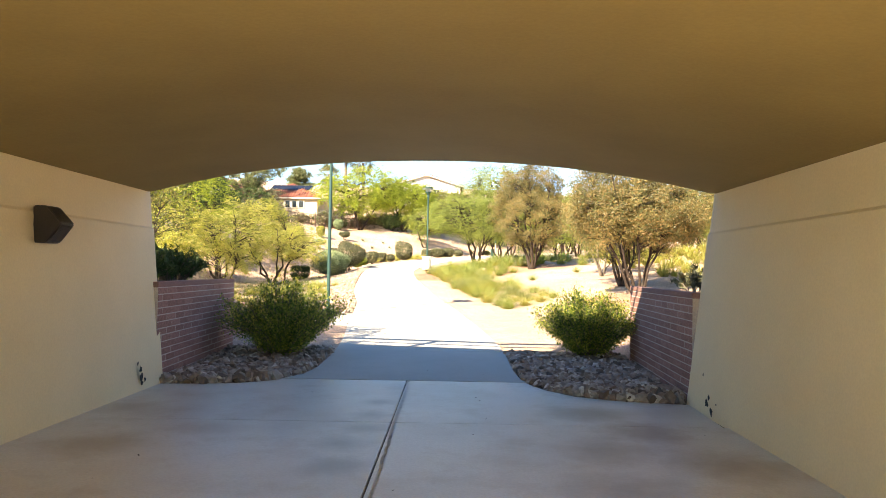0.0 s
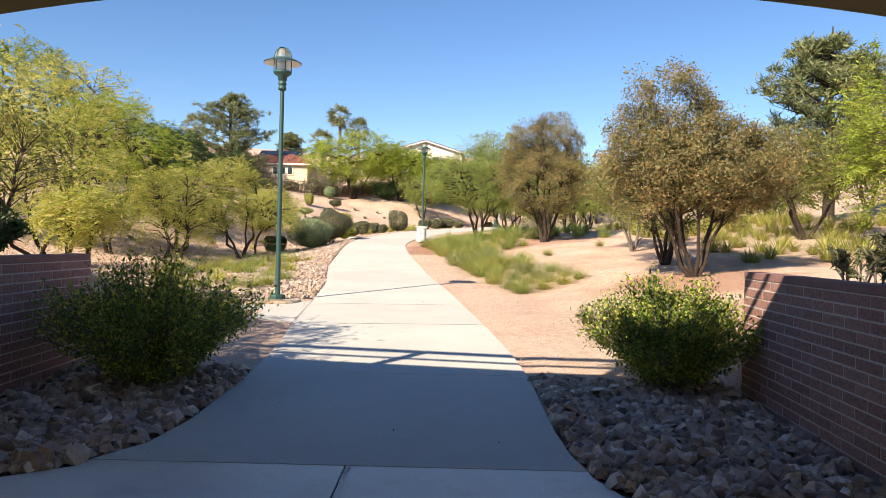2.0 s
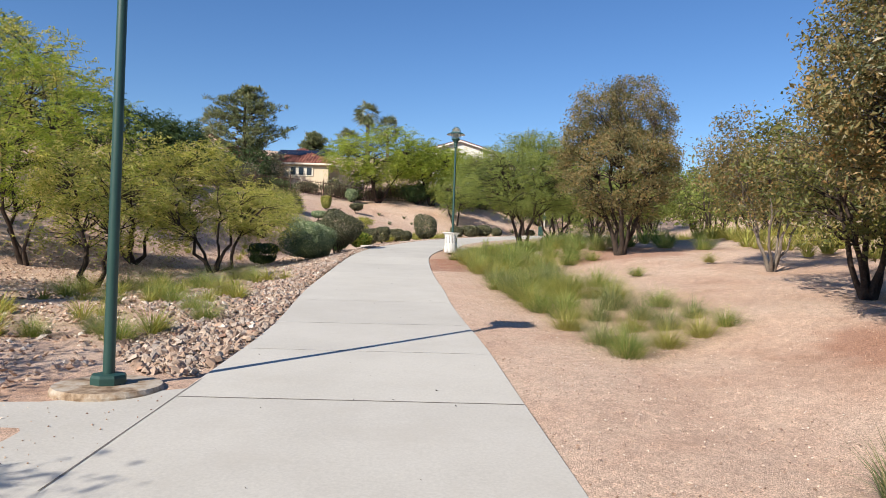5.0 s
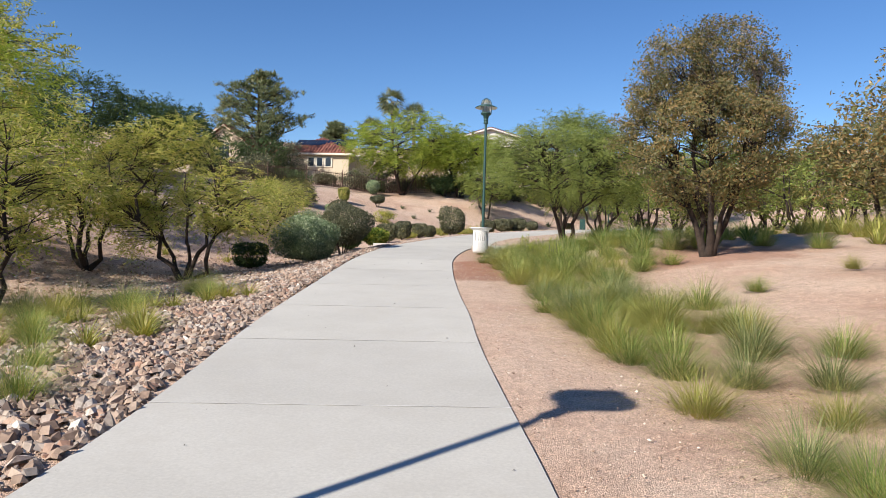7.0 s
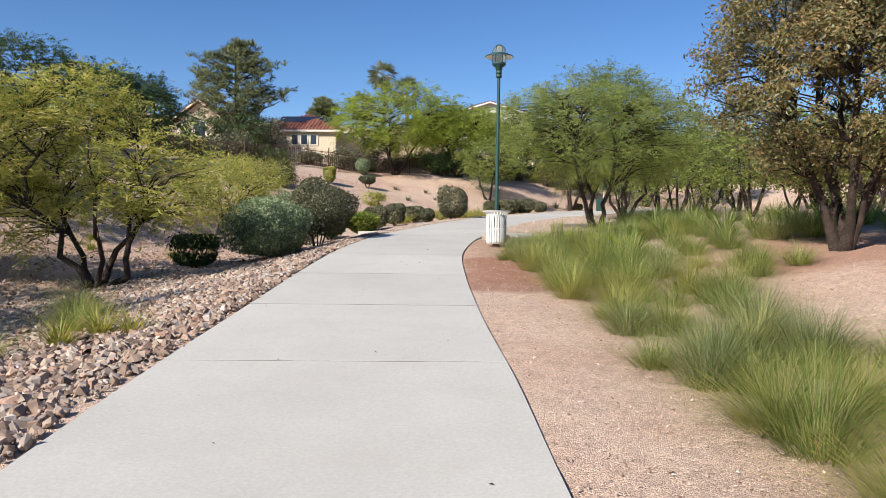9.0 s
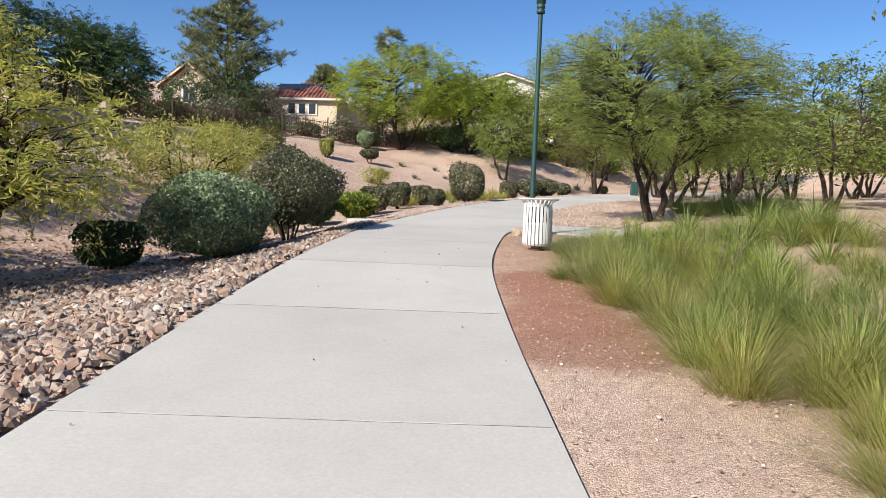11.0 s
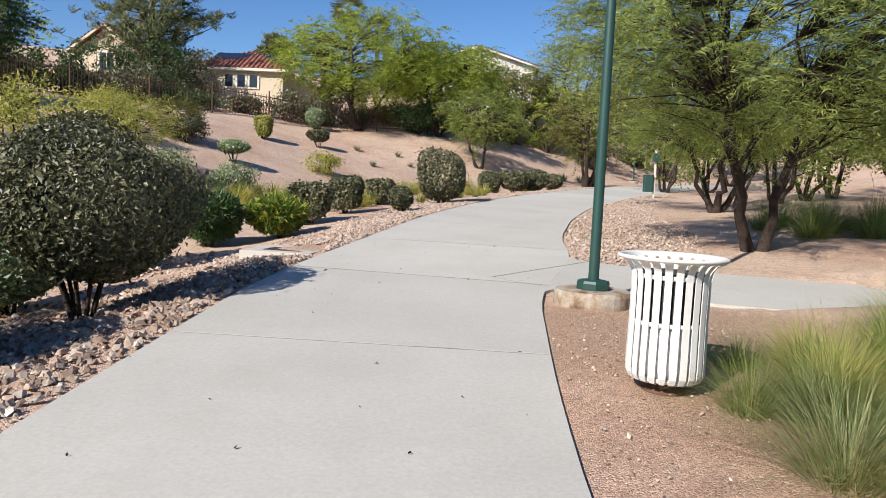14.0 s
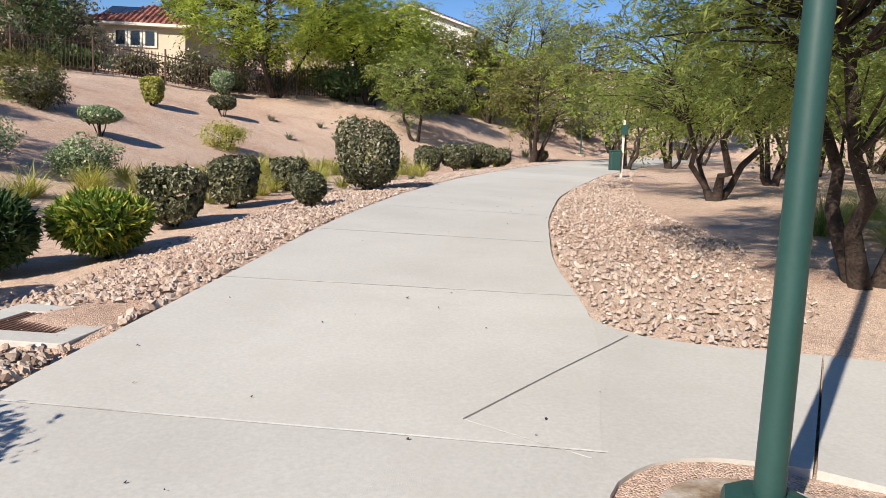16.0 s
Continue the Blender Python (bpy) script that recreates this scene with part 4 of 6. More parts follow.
# ---- lamps ----
def lamp(x, y, z, label, height=4.83, footing=.5):
    root = thing("street_lamp", (x, y, z), label, "street lamp", "green path lamps")
    part("footing", lathe([(0, -.2), (footing, -.2), (footing, .1), (footing - .02, .14), (0, .15)], 32), M_FOOTING, root, "round stained concrete footing")
    part("base_ring", lathe([(0, .145), (.165, .145), (.165, .21), (.155, .235), (.09, .245), (0, .245)], 8), M_GREEN, root)
    part("pole", lathe([(.054, .24), (.043, height - .25)], 20), M_GREEN, root, "", True)
    h = height
    part("collar", lathe([(.062, h - .36), (.085, h - .35), (.085, h - .3), (.07, h - .29), (.07, h - .26), (.085, h - .25), (.085, h - .2), (.072, h - .19), (.072, h - .16), (.095, h - .15), (.095, h - .08), (.17, h - .03), (.19, h), (.19, h + .03), (0, h + .03)], 24), M_GREEN, root, "", True)
    part("lantern_glass", lathe([(.155, h + .03), (.16, h + .24), (.165, h + .3), (.16, h + .38), (.135, h + .45), (.085, h + .5), (0, h + .52)], 28), M_GLASS, root, "frosted glass lantern", True)
    part("bulb", lathe([(0, h + .04), (.045, h + .05), (.055, h + .15), (.045, h + .22), (0, h + .24)], 16), M_WHITE, root, "", True)
    part("shade", lathe([(.18, h + .27), (.28, h + .255), (.39, h + .205), (.395, h + .215), (.29, h + .27), (.185, h + .285), (.18, h + .27)], 32), M_GREEN, root, "round green shade with pale underside", True)
    part("shade_lining", lathe([(.182, h + .262), (.28, h + .247), (.385, h + .198)], 32), M_WHITE, root, "", True)
    for k in range(6):
        a = math.pi * k / 3
        V, F = [], []
        prof = [(.185, .03), (.185, .15), (.185, .3), (.18, .38), (.15, .46), (.095, .52), (0, .545)]
        tube(V, F, [(r * math.cos(a), r * math.sin(a), h + z) for r, z in prof], [.009] * 7, 5)
        put("cage_bar", mesh_of("cage_bar", V, F, M_GREEN, True), root)
    part("cage_ring", lathe([(.18, h + .28), (.2, h + .28), (.2, h + .305), (.18, h + .305), (.18, h + .28)], 28), M_GREEN, root, "", True)
    return root


lamp(-3.3, 20.75, float(path_z(20.75)) - .1, "green painted steel lamp with caged glass lantern beside the path", 4.91)
lamp(-.99, 45.0, float(path_z(45.0)) - .02, "green painted steel lamp with caged glass lantern beside a litter bin", footing=.39)
lamp(9.9, 93.5, 4.0, "green painted steel lamp with caged glass lantern far along the path", footing=.35)


# ---- litter bin ----
def litter_bin(x, y, z):
    root = thing("litter_bin", (x, y, z), "white painted steel slatted litter bin with flared rim on gravel", "litter bin", rz=.2)
    part("foot", lathe([(0, 0), (.16, 0), (.16, .02), (.1, .04), (.1, .09), (0, .09)], 24), M_RUST, root, "rusty foot plate", True)
    part("liner", lathe([(0, .13), (.22, .13), (.235, .2), (.24, .5), (.225, .5), (.22, .2), (0, .16)], 28), M_WHITE, root, "pale grey inner liner", True)
    # added dark sleeve stands in for the shaded upper inside of the bin
    part("shade_sleeve", lathe([(.237, .44), (.239, .84), (.232, .84), (.23, .44)], 28), M_DARK, root, "dark sleeve added as shade behind the upper slats", True)
    for z0, r in ((.1, .235), (.48, .263), (.8, .262)):
        part("hoop", lathe([(r - .012, z0), (r, z0), (r, z0 + .03), (r - .012, z0 + .03), (r - .012, z0)], 36), M_WHITE, root, "", True)
    n = 24
    prof = [(.20, .085), (.245, .1), (.268, .14), (.27, .22), (.265, .5), (.267, .8), (.28, .86), (.32, .905), (.375, .93)]
    V, F = [], []
    for k, (r, z0) in enumerate(prof):
        w = .0245 if k > 1 else .019
        for dr in (0, .007):
            for s in (-1, 1):
                V.append((r + dr, s * w * (1 + .25 * max(0, (z0 - .85) / .08)), z0 + dr * (1 if z0 > .88 else 0)))
    for k in range(len(prof) - 1):
        a = 4 * k
        F += [(a, a + 4, a + 5, a + 1), (a + 2, a + 3, a + 7, a + 6), (a, a + 2, a + 6, a + 4), (a + 1, a + 5, a + 7, a + 3)]
    F += [(0, 1, 3, 2), (4 * len(prof) - 4, 4 * len(prof) - 2, 4 * len(prof) - 1, 4 * len(prof) - 3)]
    me = mesh_of("slat", V, F, M_WHITE)
    for k in range(n):
        put("slat", me, root, (0, 0, 0), 2 * math.pi * k / n)
    part("rim", lathe([(.345, .92), (.37, .925), (.385, .935), (.385, .95), (.37, .955), (.345, .945), (.345, .92)], 40), M_WHITE, root, "", True)
    root.scale = (.89, .89, .92)
    return root


litter_bin(-.955, 42.36, float(gh(-.955, 42.36)) - .02)

# bag station far along the path
post = thing("bag_dispenser", (4.75, 66.6, float(gh(4.75, 66.6))), "green waste bin and bag dispenser on a pale post", "dispenser")
part("post", box(bmesh.new(), (.07, .07, 1.95), (.12, 0, .95), .008), M_TRIM, post, "pale grey square post")
part("bin", box(bmesh.new(), (.34, .3, .62), (-.12, 0, .55), .03), M_GREEN, post)
part("bin_lid", box(bmesh.new(), (.36, .32, .05), (-.12, 0, .885), .015), M_GREEN, post)
part("bag_box", box(bmesh.new(), (.2, .14, .32), (.12, -.1, 1.6), .015), M_GREEN, post)

# wall light in the tunnel
wl = thing("wall_light", (-4.27, 7.55, 1.93), "dark bronze wedge shaped wall light on the tunnel wall", "wall light")
bm = bmesh.new()
bmv = [[bm.verts.new((a, s * .14, b)) for a, b in ((0, -.2), (0, .19), (.14, .19), (.3, .01), (.14, -.2))] for s in (-1, 1)]
bm.faces.new(bmv[0])
bm.faces.new(bmv[1][::-1])
for k in range(5):
    j = (k + 1) % 5
    bm.faces.new((bmv[0][k], bmv[1][k], bmv[1][j], bmv[0][j]))
bmesh.ops.bevel(bm, geom=list(bm.edges), offset=.012, segments=2, affect="EDGES")
part("housing", bm, M_BLACK, wl)
part("lens", box(bmesh.new(), (.008, .22, .2), (.232, 0, -.095), .002, Matrix.Rotation(radians(-37), 4, "Y") @ Matrix.Rotation(radians(74), 4, "Y")), M_LENS, wl, "smoked glass lens")

# drain with a grate beside the path
dr = thing("drain", (-4.8, 47.64, float(gh(-4.8, 47.64)) - .11), "square concrete drain collar with a rusty steel grate", "drain", rz=-.12)
fr = bmesh.new()
for sx, sy, px, py in ((.96, .24, 0, .395), (.96, .24, 0, -.395), (.2, .56, -.38, 0), (.2, .56, .38, 0)):
    box(fr, (sx, sy, .2), (px, py, 0), .008)
part("collar", fr, M_PATH, dr)
# solid dark plate just below the bars, in place of the shaded pit
part("pit_shade_plate", box(bmesh.new(), (.55, .55, .02), (0, 0, .06)), M_DARK, dr)
bar = box(bmesh.new(), (.02, .53, .025), (0, 0, .083))
first = part("grate_bar", bar, M_RUST, dr, at=(-.26, 0, 0))
for k in range(1, 14):
    put("grate_bar", first.data, dr, (-.26 + k * .04, 0, 0))
# ---- houses ----
def hip_roof(bm, x0, x1, y0, y1, z, rise, over=.4):
    x0, x1, y0, y1 = x0 - over, x1 + over, y0 - over, y1 + over
    w, d = x1 - x0, y1 - y0
    i = min(w, d) / 2
    c = [bm.verts.new(p) for p in ((x0, y0, z), (x1, y0, z), (x1, y1, z), (x0, y1, z))]
    if w >= d:
        r = [bm.verts.new((x0 + i, (y0 + y1) / 2, z + rise)), bm.verts.new((x1 - i, (y0 + y1) / 2, z + rise))]
        quads = [(c[0], c[1], r[1], r[0]), (c[1], c[2], r[1]), (c[2], c[3], r[0], r[1]), (c[3], c[0], r[0])]
    else:
        r = [bm.verts.new(((x0 + x1) / 2, y0 + i, z + rise)), bm.verts.new(((x0 + x1) / 2, y1 - i, z + rise))]
        quads = [(c[0], c[1], r[0]), (c[1], c[2], r[1], r[0]), (c[2], c[3], r[1]), (c[3], c[0], r[0], r[1])]
    for q in quads:
        bm.faces.new(q)
    bm.faces.new(c[::-1])
    return bm


def tile_rows(x0, x1, y0, z, rise, run, over=.4, pitch=.3):
    """Half-round tile courses on the front slope of a hip roof."""
    V, F = [], []
    x0, x1, y0 = x0 - over, x1 + over, y0 - over
    run = run + over
    n = int((x1 - x0) / pitch)
    for k in range(n):
        x = x0 + (k + .5) * pitch
        reach = min(1, min(x - x0, x1 - x) / run)
        steps = max(2, int(reach * run / .45))
        for s in range(steps):
            a, b = s / steps * reach, (s + 1) / steps * reach
            i = len(V)
            for t, r in ((a, .11), (b, .085)):
                for ang in (0, 60, 120, 180):
                    V.append((x + r * math.cos(radians(ang)), y0 + t * run, z + t * rise + .02 + r * .8 * math.sin(radians(ang))))
            F += [(i + m, i + m + 1, i + m + 5, i + m + 4) for m in range(3)]
            F.append((i, i + 1, i + 2, i + 3))
    return mesh_of("roof_tiles", V, F, M_TILE_J)


def house_block(root, x0, x1, y0, y1, z0, z1, wall_mat, rise, windows=(), name="wing"):
    w, d, h = x1 - x0, y1 - y0, z1 - z0
    wall = part("wall", box(bmesh.new(), (w, d, h), ((x0 + x1) / 2, (y0 + y1) / 2, (z0 + z1) / 2), .02), wall_mat, root)
    roof = part("roof", hip_roof(bmesh.new(), x0, x1, y0, y1, z1 - .02, rise), M_TILE, root)
    put("roof_tiles", tile_rows(x0, x1, y0, z1, rise, min(w, d) / 2), roof)
    part("fascia", box(bmesh.new(), (w + .82, d + .82, .16), ((x0 + x1) / 2, (y0 + y1) / 2, z1 - .09), .01), M_TRIM, root)
    for wx, wz, ww, wh in windows:
        win = part("window", box(bmesh.new(), (ww + .22, .1, wh + .22), (wx, y0 - .03, wz), .015), M_TRIM, root)
        n = 2 if ww > .8 else 1
        for k in range(n):
            px = wx - ww / 2 + (k + .5) * ww / n
            part("pane", box(bmesh.new(), (ww / n - .06, .03, wh), (px, y0 - .085, wz), .004), M_PANE, win)


h1 = thing("house", (0, 0, 0), "ochre stucco house with red clay tile hip roofs on the rise", "house")
house_block(h1, -19.3, -14.9, 84, 89, 5.5, 9.95, M_HOUSE, 1.35, [(-17.6, 9.15, .55, .75), (-18.4, 9.15, .55, .75), (-16.8, 9.15, .55, .75)])
house_block(h1, -24.2, -15.2, 88.5, 99, 5.5, 10.4, M_HOUSE, 2.3, [(-22.6, 9.0, 1.4, 1.2)])
for k in range(5):
    part("solar_panel", box(bmesh.new(), (1.0, 1.65, .04), (-21.5 + k * 1.04, 91.2, 11.95), .005, Matrix.Rotation(math.atan(2.3 / 4.9), 4, "X")), M_SOLAR, h1, "dark solar panel")


def gable_house(x0, x1, y0, y1, z0, z1, rise, wall, label, windows):
    root = thing("house", (0, 0, 0), label, "house")
    xm = (x0 + x1) / 2
    bm = bmesh.new()
    f = [(x0, z0), (x1, z0), (x1, z1), (xm, z1 + rise), (x0, z1)]
    a, b = [bm.verts.new((x, y0, z)) for x, z in f], [bm.verts.new((x, y1, z)) for x, z in f]
    bm.faces.new(a)
    bm.faces.new(b[::-1])
    for k in range(5):
        bm.faces.new((a[k], b[k], b[(k + 1) % 5], a[(k + 1) % 5]))
    part("wall", bm, wall, root)
    for s, xe in ((-1, x0), (1, x1)):
        run = math.hypot(xe - xm, rise)
        ang = math.atan2(rise, xm - xe) if s < 0 else -math.atan2(rise, xe - xm)
        turn = Matrix.Rotation(-ang, 4, "Y")
        roof = part("roof", box(bmesh.new(), (run + .6, y1 - y0 + .8, .16), ((xe + xm) / 2 + s * .28, (y0 + y1) / 2, z1 + rise / 2), .02, turn), M_TILE, root)
        part("bargeboard", box(bmesh.new(), (run + .6, .06, .15), ((xe + xm) / 2 + s * .28, y0 - .42, z1 + rise / 2 - .06), .01, turn), wall, root)
        V, F = [], []
        for k in range(int((run + .5) / .3)):
            c = Vector(((xe + xm) / 2 + s * .28, 0, z1 + rise / 2)) + turn @ Vector((-(run + .5) / 2 + .15 + k * .3, 0, .08))
            tube(V, F, [(c.x, y0 - .4, c.z), (c.x, y1 + .4, c.z)], [.1, .1], 6)
        put("roof_tiles", mesh_of("roof_tiles", V, F, M_TILE_J), roof)
    for wx, wz, ww, wh in windows:
        win = part("window", box(bmesh.new(), (ww + .24, .1, wh + .24), (wx, y0 - .03, wz), .015), M_TRIM, root)
        for k in (-1, 1):
            part("pane", box(bmesh.new(), (ww / 2 - .06, .03, wh), (wx + k * ww / 4, y0 - .085, wz), .004), M_PANE, win)
    return root


h2 = gable_house(-29.6, -25.6, 86, 97, 5.5, 11.1, 1.5, M_HOUSE, "cream stucco two storey house with a red tiled gable", [(-27.5, 10.3, 1.0, 1.25)])
house_block(h2, -33.5, -25.9, 83.2, 85.9, 5.5, 8.75, M_HOUSE, .55, [(-31, 7.6, 1.6, 1.2)])
gable_house(-7.2, 2.3, 100, 112, 6, 13.55, 1.45, M_HOUSE_W, "white stucco house with a red tiled gable roof behind trees", [(-3.85, 12.45, .9, 1.1), (-1.05, 12.45, .9, 1.1), (-2.45, 9.95, .9, 1.1)])


# ---- fence on the crest ----
def fence(points, label):
    root = thing("fence", (0, 0, 0), label, "fence")
    bm = box(bmesh.new(), (.022, .022, 1.35), (0, 0, .75))
    picket = bpy.data.meshes.new("picket")
    bm.to_mesh(picket)
    picket.materials.append(M_IRON)
    for (xa, ya), (xb, yb) in zip(points, points[1:]):
        run = math.hypot(xb - xa, yb - ya)
        za, zb = float(gh(xa, ya)), float(gh(xb, yb))
        ang, sl = math.atan2(yb - ya, xb - xa), math.atan2(zb - za, run)
        mid = ((xa + xb) / 2, (ya + yb) / 2)
        turn = Matrix.Rotation(ang, 4, "Z") @ Matrix.Rotation(-sl, 4, "Y")
        for dz in (.2, 1.3):
            part("rail", box(bmesh.new(), (run / math.cos(sl), .03, .04), (*mid, (za + zb) / 2 + dz), 0, turn), M_IRON, root)
        part("post", box(bmesh.new(), (.07, .07, 1.7), (xa, ya, za + .8), .006), M_IRON, root)
        n = int(run / .16)
        for k in range(1, n):
            t = k / n
            put("picket", picket, root, (xa + (xb - xa) * t, ya + (yb - ya) * t, za + (zb - za) * t + .02), ang)
    return root


fence([(-29, 68), (-25.5, 70), (-22, 72), (-19, 74), (-16.5, 76), (-14, 78), (-11.5, 80), (-8.5, 82.5), (-5.5, 85), (-2.5, 87.5), (1, 90)], "brown iron picket fence along the top of the slope")
cr = thing("garden_wall", (0, 0, 0), "low tan block wall at the crest of the slope", "wall")
for (xa, ya), (xb, yb) in (((-22, 50), (-17.5, 57.5)), ((-17.5, 57.5), (-24, 66))):
    run = math.hypot(xb - xa, yb - ya)
    zc = (float(gh(xa, ya)) + float(gh(xb, yb))) / 2
    part("panel", box(bmesh.new(), (run, .2, 1.0), ((xa + xb) / 2, (ya + yb) / 2, zc + .05), .01, Matrix.Rotation(math.atan2(yb - ya, xb - xa), 4, "Z")), M_WALLCAP, cr)

# ---- trees on the right ----
BRONZE = "bushy multi-stemmed tree with bronze and olive leaves on bare earth"
tree("tree", 6.25, 22.9, 5.3, (2.7, 2.5), L_BROWN, BRONZE, 8, .052, 1.4, 680, 140, (.053, .0195), .15, .1, 11, M_BARK, group="bronze trees",
     lobes=((-1.35, 0, 3.05, 1.1, 1.3, 1.45), (-.3, .2, 3.55, 1.15, 1.3, 1.75), (1.35, .1, 2.6, 1.35, 1.3, 1.3), (0, -.6, 2.5, 1.7, 1.3, 1.25)))
tree("tree", 6.6, 26.3, 3.6, (1.7, 1.6), L_OLIVE, BRONZE, 5, .06, 1.0, 180, 65, (.07, .026), .17, .1, 12, M_BARK, group="bronze trees")
tree("tree", 6.9, 31.0, 3.6, (1.9, 1.8), L_BROWN, "small multi-stemmed tree with yellowish leaves and pale stems", 6, .045, 1.1, 210, 75, (.06, .022), .17, .1, 13, M_BARK_PALE)
tree("tree", 4.6, 36.9, 5.4, (2.15, 2.1), L_BROWN, BRONZE, 6, .078, 1.05, 600, 135, (.053, .0195), .14, .1, 14, M_BARK, group="bronze trees",
     lobes=((0, 0, 2.8, 2.1, 2.1, 1.7), (-.6, 0, 4.05, 1.25, 1.3, 1.5), (.5, .1, 4.2, 1.15, 1.2, 1.5)))
MESQ = "feathery green mesquite tree with dark twisted stems"
tree("tree", 2.3, 49.45, 5.3, (3.4, 3.2), L_MESQ, MESQ, 3, .1, 1.9, 540, 300, (.07, .0088), .25, .6, 15, M_BARK, group="mesquites", spray=20, crown_parts=16, spread_base=.9, hollow=.4, twist=.11)
tree("tree", 4.7, 58.7, 4.8, (3.0, 2.8), L_MESQ, MESQ, 4, .09, 1.5, 240, 132, (.1, .015), .3, .45, 16, M_BARK, group="mesquites", spray=12, crown_parts=14, spread_base=1.0, twist=.1)
for k, (x, y, h, r, mt) in enumerate([(9.5, 56, 5.0, 2.9, L_MESQ), (10.5, 66, 5.0, 3.0, L_MESQ), (14, 60, 4.4, 2.4, L_OLIVE), (17.5, 72, 5.5, 3.3, L_MESQ), (22, 62, 5.5, 3.2, L_OLIVE), (14, 82, 6, 3.4, L_OLIVE), (27, 80, 6.5, 3.6, L_MESQ), (12.0, 44, 4.0, 2.2, L_BROWN), (20, 50, 5, 3, L_MESQ)]):
    tree("tree", x, y, h, (r, r), mt, "spreading green desert tree on gravel", 3, .1, 1.3, 130, 56, (.14, .042), .32, .35, 30 + k, M_BARK, group="far trees", twig_step=2, spray=7)
for k, (x, y, h, r, mt) in enumerate([(13.5, 32, 4.2, 2.6, L_OLIVE), (16, 27, 6.8, 3.3, L_OLIVE), (13.8, 26, 5.2, 2.4, L_BRIGHT), (22, 38, 7, 3.6, L_MESQ), (25, 28, 7.5, 3.8, L_PINE)]):
    tree("tree", x, y, h, (r, r), mt, "dense green tree on the gravel slope", 3, .1, 1.4, 210, 80, (.1, .024), .32, .3, 50 + k, M_BARK, group="east trees", twig_step=2, spray=10)

# background rows that close the view on the right
rngb = random.Random(5)
FAR_TREES = []
for k, mt in enumerate((L_MESQ, L_OLIVE, L_BRIGHT, L_SAGE, L_ACACIA)):
    FAR_TREES.append(tree("tree", 30 + 6 * k, 56 + 5 * k, 6.0, (3.6, 3.4), mt, "dense green tree far behind the gravel", 4, .13, 1.3, 100, 24, (.2, .085), .42, .3, 150 + k, M_BARK, group="background trees", twig_step=4, spray=6))
for k in range(42):
    a = rngb.uniform(-.05, 1.25)
    d = rngb.uniform(52, 120)
    x, y = 8 + math.sin(a) * d, 22 + math.cos(a) * d
    if x < 22 and y < 78:
        continue
    s = rngb.uniform(.75, 1.2)
    copy_thing(rngb.choice(FAR_TREES), Matrix.Translation((x, y, float(gh(x, y)) - .1)) @ Matrix.Rotation(rngb.uniform(0, 6.28), 4, "Z") @ Matrix.Diagonal((s, s, s, 1)))
for k in range(14):
    x, y = rngb.uniform(-75, -30), rngb.uniform(25, 112)
    if y > 80 and x > -40:
        continue
    s = rngb.uniform(.8, 1.3)
    copy_thing(rngb.choice(FAR_TREES), Matrix.Translation((x, y, float(gh(x, y)) - .1)) @ Matrix.Rotation(rngb.uniform(0, 6.28), 4, "Z") @ Matrix.Diagonal((s, s, s, 1)))
for x, y, s in ((3, 92, .85), (6.5, 93, 1.0), (8, 112, 1.2), (-9.5, 94, .7)):
    copy_thing(rngb.choice(FAR_TREES), Matrix.Translation((x, y, float(gh(x, y)) - .1)) @ Matrix.Rotation(rngb.uniform(0, 6.28), 4, "Z") @ Matrix.Diagonal((s, s, s, 1)))

for x, y, s in ((8.2, 63, .75), (13, 69, .85), (12.4, 52, .7), (16, 56, .75), (19, 66, .85), (24, 70, .95), (10, 76, .85), (16, 90, 1), (17.5, 47.5, .75), (23, 55, .85), (7, 73, .7), (21, 78, .9)):
    copy_thing(rngb.choice(FAR_TREES[:2]), Matrix.Translation((x, y, float(gh(x, y)) - .1)) @ Matrix.Rotation(rngb.uniform(0, 6.28), 4, "Z") @ Matrix.Diagonal((s, s, s, 1)))

# ---- trees on the left ----
tree("tree", -6.5, 12.3, 3.7, (2.0, 1.8), L_ACACIA, "slender leafy tree on the bank by the tunnel", 3, .06, 1.0, 130, 45, (.1, .03), .24, .3, 68, M_BARK)
tree("tree", -8.3, 18.2, 3.5, (1.8, 1.7), L_OLIVE, "open branched tree on the bank above the wall", 3, .07, 1.3, 90, 35, (.09, .03), .26, .3, 69, M_BARK)
WISPY = "wispy yellow-green acacia with dark leaning stems"
for k, (x, y, h, r, st, mt) in enumerate([(-9.4, 39.6, 4.9, 2.5, 5, L_ACACIA), (-9.9, 32.5, 3.9, 1.8, 2, L_ACACIA), (-12.4, 39.6, 4.0, 2.2, 4, L_ACACIA), (-10.2, 26, 2.4, 1.1, 4, L_ACACIA), (-13.7, 35.4, 6.5, 3.3, 3, L_BRIGHT), (-12.6, 28.2, 5.8, 2.5, 3, L_ACACIA)]):
    near = k in (0, 1, 4)
    tree("tree", x, y, h, (r, r * .95), mt, WISPY, st, .085, .95 if k == 0 else 1.25, (270, 130)[k == 1] if near else 140, 90 if near else 70, (.1, .018) if near else (.12, .022), .26, .55, 70 + k, M_BARK, group="acacias", spray=10, crown_parts=14, spread_base=1.2, twist=.08,
         lobes=((-.9, .3, 3.5, 1.7, 1.7, 1.35), (1.1, -.2, 2.3, 1.5, 1.5, 1.15), (-1.3, -.3, 1.9, 1.2, 1.3, .9)) if k == 0 else ())
